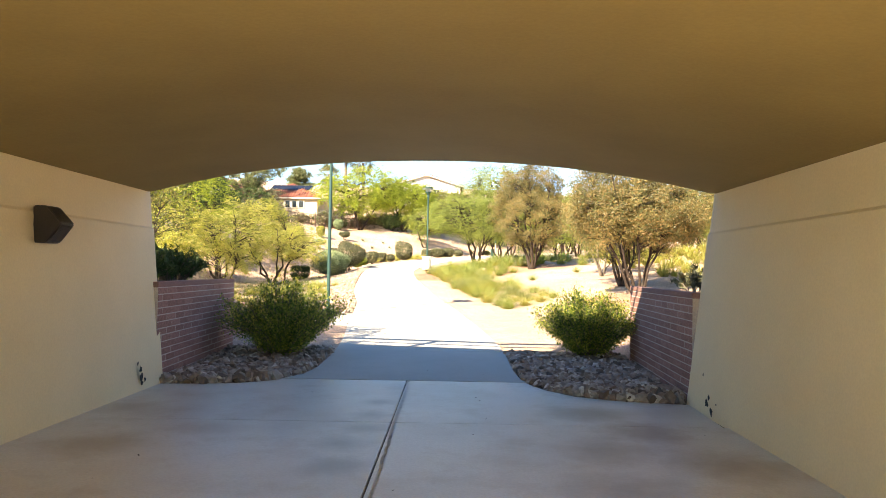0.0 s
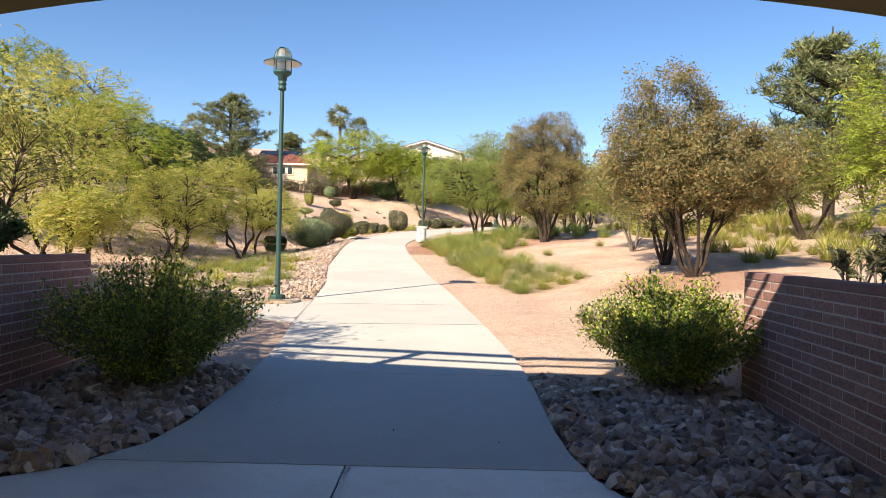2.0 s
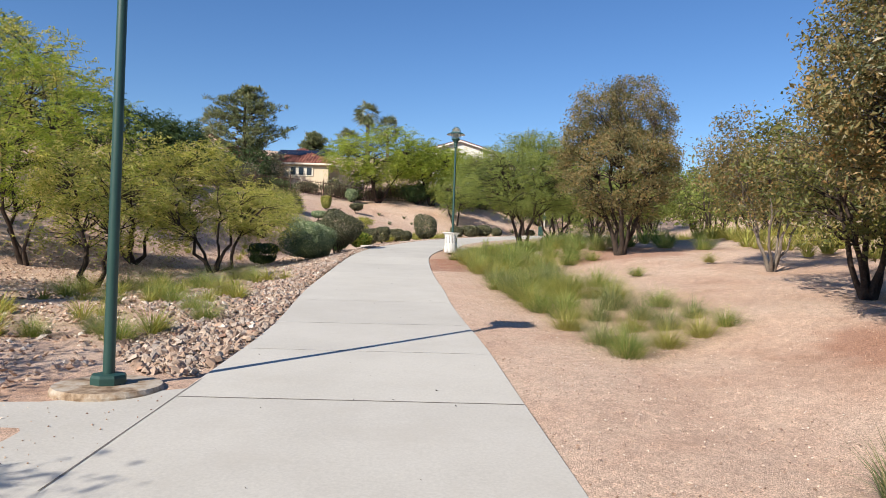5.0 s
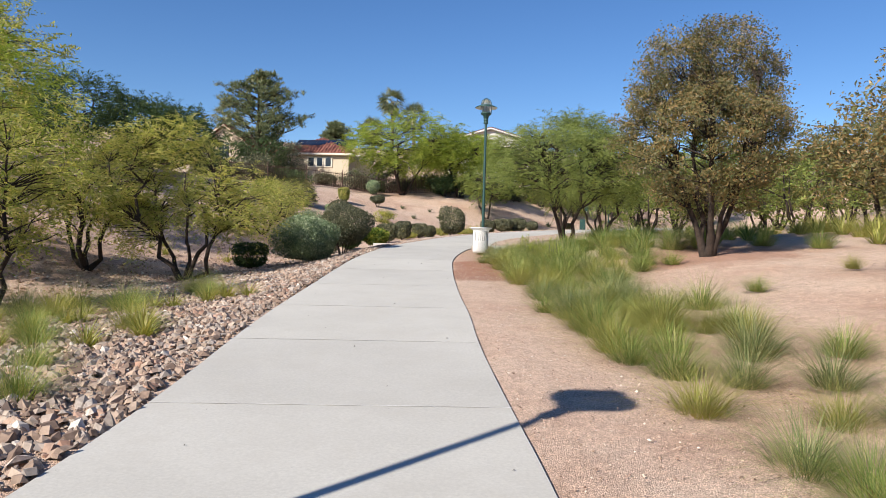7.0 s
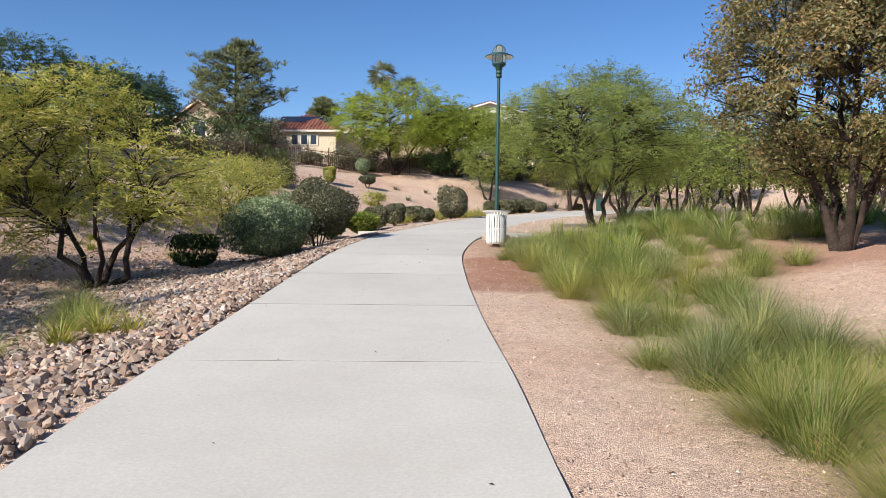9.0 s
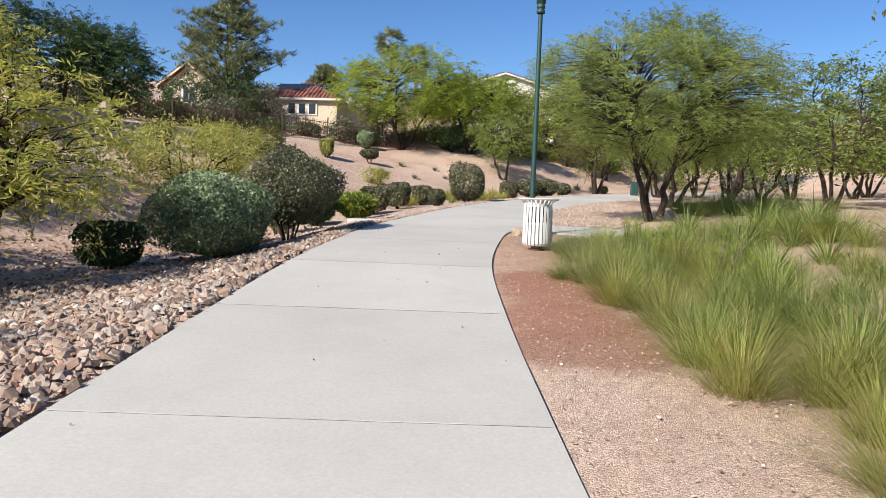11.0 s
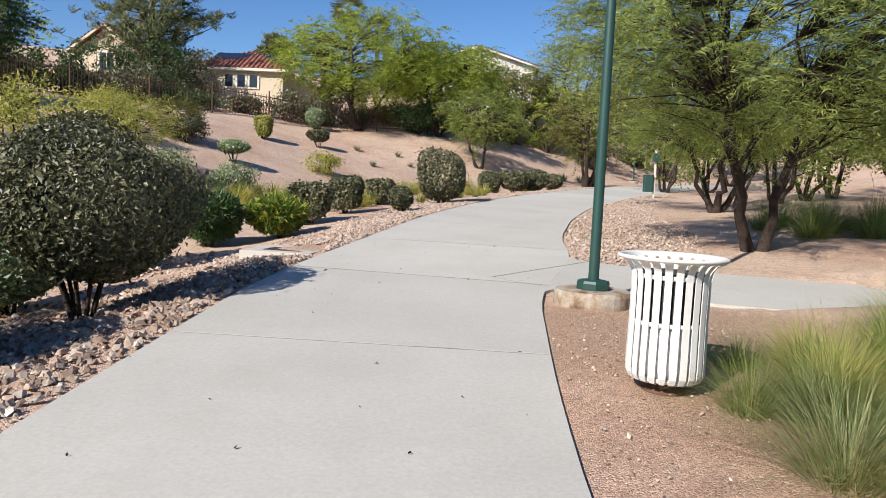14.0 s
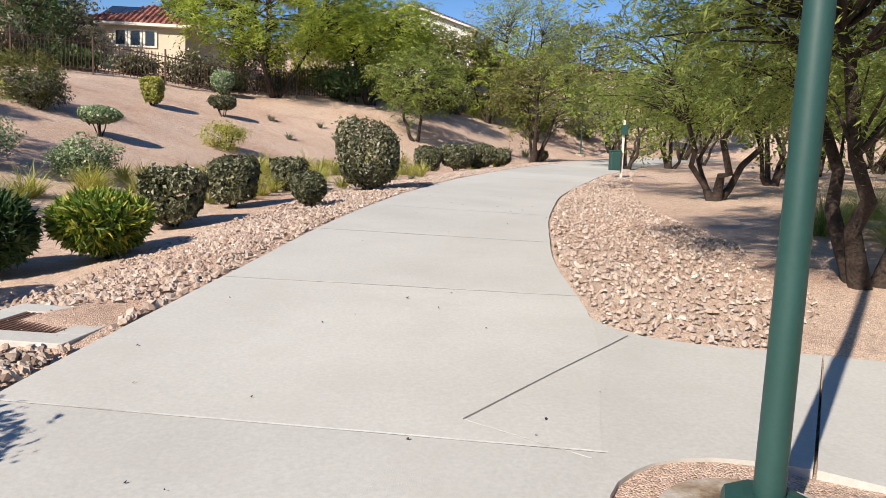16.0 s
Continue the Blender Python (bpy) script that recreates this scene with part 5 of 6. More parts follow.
for k, (x, y, h, r, mt) in enumerate([(-19, 42, 7.0, 3.6, L_ACACIA), (-24, 48, 7.5, 3.8, L_MESQ), (-19.5, 33, 6.6, 3.2, L_ACACIA), (-26.5, 60.5, 5.4, 2.8, L_DARK), (-23.3, 63, 4.9, 2.4, L_DARK), (-21.0, 63.6, 4.5, 2.0, L_DARK), (-28, 40, 8, 4.2, L_MESQ), (-19, 22, 6, 3.0, L_OLIVE)]):
    tree("tree", x, y, h, (r, r), mt, "broad green tree on the slope", 3, .13, 1.4, 230, 60, (.15, .034), .34, .35, 90 + k, M_BARK, group="slope trees", twig_step=2, spray=10)
tree("tree", -11.5, 52.0, 2.5, (2.1, 2.0), L_ACACIA, "olive yellow rounded shrub tree on the slope", 5, .05, .4, 150, 45, (.1, .03), .25, .2, 101, M_BARK)
tree("tree", -15.5, 46.5, 2.8, (1.6, 1.6), L_OLIVE, "grey-green open shrub on the slope", 4, .04, .5, 90, 40, (.1, .03), .24, .2, 102, M_BARK)
for x, y, h, r, mt, sd in ((-12.4, 57.8, 2.1, 1.35, L_ACACIA, 103), (-13.7, 65.0, 1.4, .95, L_OLIVE, 104), (-14.6, 61.5, 1.3, .9, L_ACACIA, 105)):
    tree("shrub", x, y, h, (r, r * .95), mt, "loose yellow-olive shrub on the bare slope", 5, .035, .15, 130, 60, (.08, .02), .2, .2, sd, M_BARK, group="slope shrubs", spray=8)["category"] = "shrub"
# the row before the houses
tree("tree", -9.6, 82, 6.7, (5.2, 3.8), L_BRIGHT, "bright green spreading tree at the crest fence", 3, .16, 2.3, 330, 70, (.18, .038), .46, .7, 110, M_BARK, spray=10)
tree("tree", -4.6, 84, 5.4, (3.7, 3.2), L_BRIGHT, "bright green spreading tree at the crest fence", 3, .14, 2.2, 280, 70, (.18, .038), .44, .7, 111, M_BARK, spray=10)
tree("tree", -2.0, 79, 4.3, (2.5, 2.3), L_MESQ, "open green tree with dark trunk on the slope", 2, .12, 1.6, 150, 60, (.15, .035), .34, .4, 112, M_BARK, spray=10)
tree("tree", 4.2, 80, 5.4, (2.9, 2.7), L_OLIVE, "olive desert tree beside the path", 3, .12, 1.6, 150, 60, (.16, .036), .36, .4, 113, M_BARK, spray=10)
tree("tree", -5.8, 89, 5.4, (3.4, 2.8), L_MESQ, "tall green tree screening a white house", 3, .14, 2.2, 260, 60, (.17, .04), .4, .5, 118, M_BARK, spray=10)
tree("tree", .2, 92.5, 5.2, (3.9, 3.0), L_OLIVE, "olive green tree screening a white house", 3, .14, 1.6, 240, 55, (.18, .06), .36, .3, 117, M_BARK)
tree("tree", 5.5, 97, 9, (3.8, 3.6), L_SAGE, "pale grey-green tall tree behind the path", 3, .16, 2.5, 190, 72, (.15, .032), .5, .4, 114, M_BARK, spray=8)
tree("tree", 12, 104, 8, (4.2, 4), L_OLIVE, "olive desert tree far along the path", 3, .14, 1.6, 150, 42, (.24, .08), .45, .3, 115, M_BARK)
tree("tree", 20, 98, 8, (4.4, 4), L_MESQ, "green desert tree far along the path", 3, .14, 1.6, 150, 42, (.24, .08), .45, .3, 116, M_BARK)
for k, (x, y, h, r) in enumerate([(-13.5, 80.5, 1.5, 1.4), (-6, 83.5, 2.0, 1.7), (-15.8, 79.2, .7, 1.1), (-1, 88.5, 2.2, 1.8), (-11, 84, 3.2, 2.0), (-18.3, 77, .9, 1.4), (-20.8, 75.2, 2.1, 1.7), (-23.5, 73.4, 2.2, 1.8), (-26, 71.5, 2.2, 1.7), (-21.6, 80.5, 3.6, 2.3), (-19.9, 82, 3.4, 1.3), (-24.5, 79.5, 3.4, 2.2)]):
    tree("tree", x, y, h, (r, r * .9), L_DARK if k % 2 else L_SHRUB, "dark green hedge shrub by the iron fence", 4, .04, .2, 70, 40, (.14, .06), .26, .1, 120 + k, M_BARK, group="crest shrubs")


HEDGE = [tree("shrub", x, y, h, (r, r * .8), mt, "dense dark hedge shrub behind the iron fence", 4, .04, .15, 80, 40, (.15, .05), .26, .1, 170 + q, M_BARK, group="crest hedge", twig_step=3)
         for q, (x, y, h, r, mt) in enumerate([(-20.2, 81.6, 1.0, 1.5, L_DARK), (-7.6, 86.2, 1.6, 1.7, L_OLIVE), (-3.9, 88.2, 1.2, 1.6, L_SHRUB)])]
for hedge in HEDGE:
    hedge["category"] = "shrub"
rngh = random.Random(12)
for x, y in ((-30, 71), (-28, 71.8), (-25.8, 73.2), (-22.8, 74.8), (-20.4, 76.4), (-12.2, 82.3), (-10.2, 84.4), (-5.6, 87.2), (-1.8, 90), (.4, 91.5), (3, 93), (-9, 88), (-4, 92), (2, 96), (7, 96), (11, 99)):
    q = rngh.uniform(.75, 1.15)
    copy_thing(rngh.choice(HEDGE), Matrix.Translation((x, y, float(gh(x, y)) - .1)) @ Matrix.Rotation(rngh.uniform(0, 6.28), 4, "Z") @ Matrix.Diagonal((q, q, q, 1)))


def pine(x, y, h, r, label, seed):
    rng = np.random.default_rng(seed)
    gz = float(gh(x, y))
    root = thing("pine_tree", (x, y, gz - .1), label, "tree")
    V, F = [], []
    tube(V, F, [(0, 0, 0), (.1, 0, h * .35), (-.05, .05, h * .7), (0, 0, h * .97)], [.28, .22, .13, .03], 8)
    C = []
    for k in range(120):
        t = (rng.integers(3, 16) + rng.uniform(.0, .5)) / 16.0
        a = rng.uniform(0, 6.28)
        reach = r * np.interp(t, [.15, .3, .5, .75, 1.0], [.8, 1.0, .95, .7, .18]) * rng.uniform(.45, 1.1)
        b = np.array([0, 0, h * t * .9])
        e = b + np.array([math.cos(a) * reach, math.sin(a) * reach, reach * rng.uniform(.15, .5)])
        tube(V, F, [b, (b + e) / 2 + np.array([0, 0, -.1]), e], [.05, .035, .012], 4)
        for q in np.linspace(.4, 1.0, 5):
            C.append(b + (e - b) * q + rng.normal(size=3) * np.array([.22, .22, .12]))
    put("trunk", mesh_of("trunk", V, F, M_BARK, True), root)
    # needles bristle up and out of each twig end
    C = np.array(C)
    off = rng.normal(size=(len(C) * 44, 3))
    off /= np.linalg.norm(off, axis=1)[:, None]
    off[:, 2] = off[:, 2] * .6 + .3
    pos = np.repeat(C, 44, 0) + off * rng.uniform(.08, .42, (len(off), 1))
    v, f = leaves(rng, pos, .3, .05, 0, off * 1.6 + np.array([0, 0, .4]))
    put("crown", mesh_of("crown", v, f, L_PINE), root)


pine(-23.3, 83.5, 10.4, 5.0, "tall dark grey-green pine before a house", 131)
pine(-21.2, 104, 6.2, 2.1, "dark pine behind the house roofs", 132)
pine(17.8, 38.5, 9.4, 3.8, "dark pine standing behind the bronze trees", 133)


def palm(x, y, top, label, seed):
    rng = np.random.default_rng(seed)
    gz = float(gh(x, y))
    h = top - gz - 1.2
    root = thing("palm_tree", (x, y, gz), label, "palm tree", "fan palms")
    V, F = [], []
    tube(V, F, [(0, 0, 0), (.1, .05, h * .5), (0, 0, h)], [.28, .22, .2], 8)
    put("trunk", mesh_of("trunk", V, F, M_BARK_PALE, True), root)
    V, F = [], []
    for k in range(58):
        a, el = rng.uniform(0, 6.28), rng.uniform(-1.15, 1.25)
        d = Vector((math.cos(a) * math.cos(el), math.sin(a) * math.cos(el), math.sin(el)))
        s = d.cross(Vector((0, 0, 1))).normalized()
        u = s.cross(d)
        hub = Vector((0, 0, h)) + d * rng.uniform(.7, 1.2)
        for j in range(-5, 6):
            ang = j * .21
            tip = hub + (d * math.cos(ang) + s * math.sin(ang)) * rng.uniform(.95, 1.3) - Vector((0, 0, .2 + .09 * abs(j)))
            w = (s * math.cos(ang) - d * math.sin(ang)) * .055
            i = len(V)
            V += [tuple(hub), tuple((hub + tip) / 2 + w + u * .03), tuple(tip), tuple((hub + tip) / 2 - w + u * .03)]
            F.append((i, i + 1, i + 2, i + 3))
    put("fronds", mesh_of("fronds", V, F, L_PALM), root)


palm(-14.9, 107, 20.6, "tall fan palm with a round head behind the trees", 141)
palm(-12.3, 107.5, 18.9, "shorter fan palm with a round head behind the trees", 142)
palm(-33, 100, 17.5, "fan palm far behind the houses", 143)
palm(-17.5, 108, 17.2, "shorter fan palm far behind the trees", 144)
# ---- clipped shrubs along the path ----
shrub_thing("shrub", -5.85, 44.3, 1.04, 1.02, .89, L_SHRUB, "tall rounded dark olive shrub clipped smooth beside the path", n=25000, size=(.038, .017), seed=1, lift=.3, stems=9, uneven=2.2, depth=.36)
shrub_thing("shrub", -6.5, 42.2, .97, .93, .76, L_SAGE, "rounded grey-green shrub with silvery tips", n=21000, size=(.046, .019), seed=2, lift=.12, outward=1.2, depth=.5, uneven=3.0)
shrub_thing("shrub", -8.4, 42.2, .55, .5, .42, L_DARK, "low dark clipped shrub among rocks", n=4500, size=(.045, .022), seed=3, boxy=3)
shrub_thing("shrub", -7.3, 45.4, .7, .7, .6, L_SAGE, "rounded grey-green shrub behind taller shrubs", n=6000, size=(.05, .024), seed=4)
shrub_thing("shrub", -7.5, 48.6, .8, .75, .85, L_SHRUB, "dark rounded shrub beside the rocks", n=7000, size=(.05, .024), seed=5, lift=.2)
for k, (x, y, r, rz, mt, lab, bx) in enumerate([
        (-6.0, 54.2, .53, .47, L_SHRUB, "clipped dark olive box shrub", 3.0), (-5.6, 56.4, .5, .46, L_SHRUB, "clipped dark olive box shrub", 3.0),
        (-5.2, 60.2, .44, .38, L_SHRUB, "clipped dark olive box shrub", 3.0), (-4.05, 55.5, .33, .3, L_SHRUB, "small round clipped dark shrub", 2.0),
        (-3.2, 58.9, .8, .78, L_SHRUB, "large clipped barrel shaped olive shrub", 2.4), (-1.6, 69.5, .55, .45, L_SHRUB, "clipped round olive shrub", 2.4),
        (-.5, 69.8, .7, .5, L_SHRUB, "clipped round olive shrub", 2.4), (.5, 70.6, .62, .5, L_SHRUB, "clipped round olive shrub", 2.4), (1.6, 73, .5, .36, L_SHRUB, "clipped round olive shrub", 2.0),
        (5.0, 82, .4, .3, L_SHRUB, "small round clipped shrub", 2.0)]):
    shrub_thing("shrub", x, y, r, r * .95, rz, mt, lab + " on gravel", n=5200 if k < 5 else 2600, size=(.06, .034) if k < 5 else (.09, .05), seed=200 + k, boxy=bx, group="clipped shrubs")
for k, (x, y, r, h) in enumerate([(-6.12, 51.8, .66, .4), (-7.2, 51.1, .66, .5)]):
    shrub_thing("shrub", x, y, r, r, h, L_FRESH if k == 0 else L_OLEAN, "leafy green oleander shrub on gravel", n=4200, size=(.12, .026), seed=220 + k, outward=1.5, depth=.6, group="oleanders")
for k, (x, y, r, h, mt) in enumerate([(-12.25, 71.2, .5, .62, L_ACACIA), (-10.1, 73.4, .75, .38, L_SHRUB), (-11.0, 63.5, .72, .32, L_SAGE), (-9.4, 58.8, .85, .55, L_SAGE), (-8.4, 67.2, .9, .5, L_ACACIA), (-13.2, 64.6, 1.1, .6, L_SHRUB), (-11.0, 57.6, .8, .5, L_SAGE), (-11.7, 79.5, .8, .7, L_SAGE), (-16, 58.5, .9, .6, L_OLIVE), (-15.5, 63, .8, .5, L_SAGE)]):
    r, h = r * .82, h * .85
    if k in (3, 4, 5, 6, 8, 9):
        tree("shrub", x, y, h * 2.2, (r * 1.05, r), mt, "loose grey-green desert shrub on the bare slope", 5, .02, .12, 60, 60, (.05, .03), .12, .0, 240 + k, M_BARK, group="slope shrubs", twig_r=.006)["category"] = "shrub"
        continue
    shrub_thing("shrub", x, y, r, r * .95, h, mt, ("clipped upright yellow-green shrub" if k == 0 else "clipped grey-green shrub") + " on the bare slope", n=3200, size=(.085, .045), seed=240 + k, boxy=3 if k == 0 else 2, lift=.35 if k in (1, 2) else .12, depth=.5, group="slope shrubs")
# shrubs at the tunnel mouth


def oleander(x, y, r, h, seed, n, leaf, label, size=(.13, .024), nodes=10, whorl=4, name="oleander", group="oleanders on the bank", jitter=.02, start=.35):
    """Upright canes with whorls of long leaves."""
    rng = np.random.default_rng(seed)
    root = thing(name, (x, y, float(gh(x, y)) - .03), label, "shrub", group)
    V, F, P, O = [], [], [], []
    for k in range(n):
        a, q = rng.uniform(0, 6.28), rng.uniform(.2, 1)
        tip = np.array([math.cos(a) * r * q, math.sin(a) * r * q, h * rng.uniform(.6, 1.05) * (1.1 - .4 * q)])
        b = np.array([math.cos(a) * .12, math.sin(a) * .12, 0])
        m = (b + tip) / 2 + np.array([0, 0, .08])
        tube(V, F, [b, m, tip], [.012, .009, .004], 4)
        if n <= 12:
            put("cane", mesh_of("cane", V, F, M_BARK_PALE, True), root)
            V, F = [], []
        for s in np.linspace(start, 1, nodes):
            for j in range(whorl):
                P.append((1 - s) ** 2 * b + 2 * s * (1 - s) * m + s * s * tip + rng.normal(size=3) * jitter)
                O.append((tip - b) / np.linalg.norm(tip - b) * .9)
    if n > 12:
        tagged(put("wood", mesh_of("wood", V, F, M_BARK_PALE, True), root), kind="stuff")
    P, O = np.array(P), np.array(O)
    v, f = leaves(rng, P + O * size[0] * .3, size[0], size[1], 0, O, 0, .25)
    put("foliage", mesh_of("foliage", v, f, leaf), root)


for k, (x, y, r, h, n) in enumerate([(-5.2, 12.2, .6, .75, 60), (-5.1, 13.6, .6, .7, 60), (-5.6, 11.2, .6, .8, 50), (-5.9, 14.6, .6, .8, 50), (-6.4, 12.8, .7, .9, 55)]):
    oleander(x, y, r, h, 300 + k, n, L_OLEAN, "dark green oleander behind the block wall")
for k, (x, y, r, h, n) in enumerate([(4.3, 11.6, .45, .5, 9), (4.5, 12.6, .45, .5, 9), (4.7, 13.5, .4, .5, 8), (4.9, 10.9, .5, .7, 12)]):
    oleander(x, y, r, h, 320 + k, n, L_SHRUB, "sparse reddish green oleander behind the block wall")

for x, y, r, h, sd in ((-3.0, 13.55, 1.2, 1.4, 341), (2.85, 14.0, 1.1, 1.3, 342)):
    oleander(x, y, r, h, sd, 230, L_FRESH, "loose bright green shrub with yellow tips on rocks", (.046, .021), 20, 8, "shrub", "shrubs at the tunnel mouth", .055, .2)

# ---- grasses ----
T_GRASS = [tuft_mesh(400 + k, 600, .92, .0054, (L_GRASS, L_GRASS_Y, L_GRASS, L_GRASS_G)[k], 1.25, .2, .24) for k in range(4)]
T_FAR = [tuft_mesh(410 + k, 95, 1.0, .032, L_GRASS if k % 2 == 0 else L_GRASS_Y, 1.1, .25, .16) for k in range(2)]
T_THATCH = tuft_mesh(420, 45, .42, .012, L_STRAW, 1.1, .3, .17)
T_AGAVE = tuft_mesh(430, 60, .55, .035, L_AGAVE, .8, .5, .06)
T_SPIKE = tuft_mesh(432, 150, .82, .0125, L_SPIKE, .75, .28, .1)
T_YUCCA = tuft_mesh(431, 170, .85, .022, L_YUCCA, .7, .45, .1)
rngg = random.Random(9)
GRASS_LABEL = "arching green and straw deer grass clump on gravel"


def tuft(x, y, s, far=False, mesh=None, label=GRASS_LABEL, group="deer grass"):
    me = mesh or rngg.choice(T_FAR if far else T_GRASS)
    ob = thing("grass_clump", (x, y, float(gh(x, y)) - .02), label, "grass", group, rngg.uniform(0, 6.28))
    k = (s, s, s * rngg.uniform(.85, 1.1))
    put("tuft", me, ob, (0, 0, 0), 0, k)
    if mesh not in (T_AGAVE, T_YUCCA, T_SPIKE):
        put("dry_thatch", T_THATCH, ob, (0, 0, 0), 0, k)


def grass_patch(spots, me, label):
    """Many small clumps that nobody could count, as one mesh."""
    co = np.empty(len(me.vertices) * 3, np.float32)
    me.vertices.foreach_get("co", co)
    co = co.reshape(-1, 3)
    quad = np.empty(len(me.loops), np.int32)
    me.loops.foreach_get("vertex_index", quad)
    quad = quad.reshape(-1, 4)
    V, F = [], []
    for n, (x, y, s) in enumerate(spots):
        a = rngg.uniform(0, 6.28)
        c, d = math.cos(a) * s, math.sin(a) * s
        V.append(np.stack([co[:, 0] * c - co[:, 1] * d + x, co[:, 0] * d + co[:, 1] * c + y, co[:, 2] * s + float(gh(x, y)) - .02], 1))
        F.append(quad + n * len(co))
    tagged(put("grass", mesh_of("grass", np.concatenate(V), np.concatenate(F), me.materials[0])), label, "grass", kind="stuff")


# band along the right of the path, from the first clump up to the bin
for x, y, s in ((1.97, 24.6, .8), (1.65, 26.0, .85), (3.0, 26.6, .8), (1.75, 27.4, .95), (2.7, 27.9, .95), (3.4, 24.7, .7), (2.2, 24.2, .75), (3.98, 31.7, .55), (6.25, 33.4, .5), (1.2, 29.6, 1.0), (3.1, 25.4, .75), (2.6, 25.5, .7), (3.7, 26.1, .7), (2.3, 26.9, .8), (3.5, 27.5, .8), (2.9, 28.8, .9), (1.37, 28.0, .85), (3.9, 25.1, .6), (2.8, 24.2, .7), (2.15, 23.7, .75),
                (-0.07, 38.5, 0.8), (0.1, 37.06, 0.85), (0.13, 35.9, 0.9), (0.21, 35.23, 0.9), (0.82, 37.8, 0.9), (0.74, 36.55, 0.95), (1.05, 39.57, 0.85), (1.6, 38.78, 0.9), (1.04, 33.09, 0.85), (1.12, 31.46, 0.9), (0.95, 35.58, 0.8), (1.91, 33.56, 0.9), (1.91, 31.64, 0.9), (1.11, 30.0, 1.0), (1.51, 31.76, 0.85), (2.05, 30.06, 0.9)):
    tuft(x, y, s)
for x, y, s in ((.28, 43.15, .72), (-.1, 42.0, .62), (.2, 42.3, .8), (.5, 41.6, .8), (.62, 40.8, .85), (.85, 42.5, .8), (1.05, 43.4, .75), (1.2, 41.7, .9), (1.7, 42.7, .9), (1.5, 44.0, .7), (.05, 40.6, .75), (.3, 39.9, .85), (.1, 39.2, .8), (2.4, 43.3, .8), (2.9, 42.4, .9), (2.2, 41.6, .95), (3.2, 43.6, .7), (-0.53, 42.01, 0.6), (-0.29, 42.95, 0.5), (-0.42, 39.24, 0.8), (-0.71, 39.45, 0.6), (-0.01, 39.77, 0.85), (0.09, 42.25, 0.7), (-0.2, 42.0, 0.6), (0.24, 39.46, 0.8), (-0.16, 40.63, 0.75)):
    tuft(x, y, s)
y = 28.4
while y < 43.2:
    x0 = float(edge_r(y)) + 1.35 + .25 * math.sin(y * 1.3) - .25 * (y > 38)
    wide = 2.3 - .03 * (y - 28) if y < 40 else 1.9
    for j in range(3):
        tx, ty = x0 + wide * (j + rngg.uniform(.1, .7)) / 3, y + rngg.uniform(-.45, .45)
        if math.hypot(tx + .95, ty - 42.4) > .95:
            tuft(tx, ty, rngg.uniform(.6, 1.08) * (.9 if ty > 40.5 else 1))
    y += .72
for k in range(30):
    ty = rngg.uniform(35.5, 43.8)
    tuft(float(edge_r(ty)) + rngg.uniform(2.8, 5.6), ty, rngg.uniform(.6, .95))
grass_patch([(rngg.uniform(1.6, 7.5), rngg.uniform(39, 43.5), rngg.uniform(.6, .95)) for k in range(26)], T_FAR[0], "green grass between the deer grass clumps")
for x, y, s in ((4.2, 39.1, 1.0), (5.0, 39.5, 1.0), (6.4, 38.6, 1.0), (7.3, 37.3, .95), (5.6, 54.5, 1.1), (6.4, 53.2, 1.2), (5.2, 52.6, 1.1), (7.4, 54, 1.1), (6.0, 51, 1.0), (7.5, 51.5, 1.1), (4.0, 51.2, 1.1), (4.6, 52.0, 1.2), (4.4, 53.4, 1.2), (5.0, 51.0, 1.0), (3.8, 52.8, 1.1), (5.6, 52, 1.2), (4.3, 38.9, 1.0), (4.9, 38.6, .9)):
    tuft(x, y, s, False, None, "dark green grass clump in tree shade")
grass_patch([(rngg.uniform(8.5, 19), rngg.uniform(24, 46), rngg.uniform(.6, 1.0)) for k in range(190)], T_FAR[1], "yellow-green grass spread over the gravel slope")
for x, y, h in ((.42, 41.2, .8), (.75, 40.2, .7), (1.1, 38.6, .75)):
    oleander(x, y, .3, h, int(y * 10), 26, L_BRIGHT, "bright green feathery weed growing among grass clumps", (.06, .007), 16, 6, "weed", "weeds in the grass", .02, .15)
# left side
for x, y, s in ((-5.7, 23.3, .6), (-4.5, 23.2, .75), (-5.1, 23.8, .6), (-4.2, 25.4, .7), (-5.8, 27.9, .7), (-5.3, 29.2, .75), (-6.4, 28.6, .7), (-6.9, 27.6, .65), (-7.0, 29.5, .6), (-4.9, 26.6, .6), (-7.5, 30.8, .95), (-6.6, 31.4, .9), (-8.4, 31.3, .95), (-8.0, 32.2, .9), (-7.1, 32.6, .8), (-5.9, 33.2, .8), (-7.0, 35.0, .85), (-6.4, 34.3, .75), (-9.0, 30.4, .9), (-8.7, 29.2, .8)):
    tuft(x, y, s, False, None, "low yellow-green grass clump among rocks")
foot = [(-6.2 - 1.0 * (1 - a) + rngg.uniform(-1.5, .6) + a * 7.5, 55 + a * 19, rngg.uniform(.5, .8)) for a in np.linspace(0, 1, 46)]
foot += [(-9.6 + 6.4 * a + rngg.uniform(-.8, .8), 55 + 18 * a + rngg.uniform(-1, 1), rngg.uniform(.6, .9)) for a in np.linspace(0, 1, 60)]
foot += [(rngg.uniform(-16, -10), rngg.uniform(43, 52), rngg.uniform(.35, .6)) for k in range(24)]
grass_patch(foot, T_FAR[1], "low yellow-green grass along the foot of the slope")
grass_patch([(rngg.uniform(-8.6, -4.2), rngg.uniform(23, 33), rngg.uniform(.4, .65)) for k in range(34)], T_FAR[1], "low yellow-green grass among the rocks")

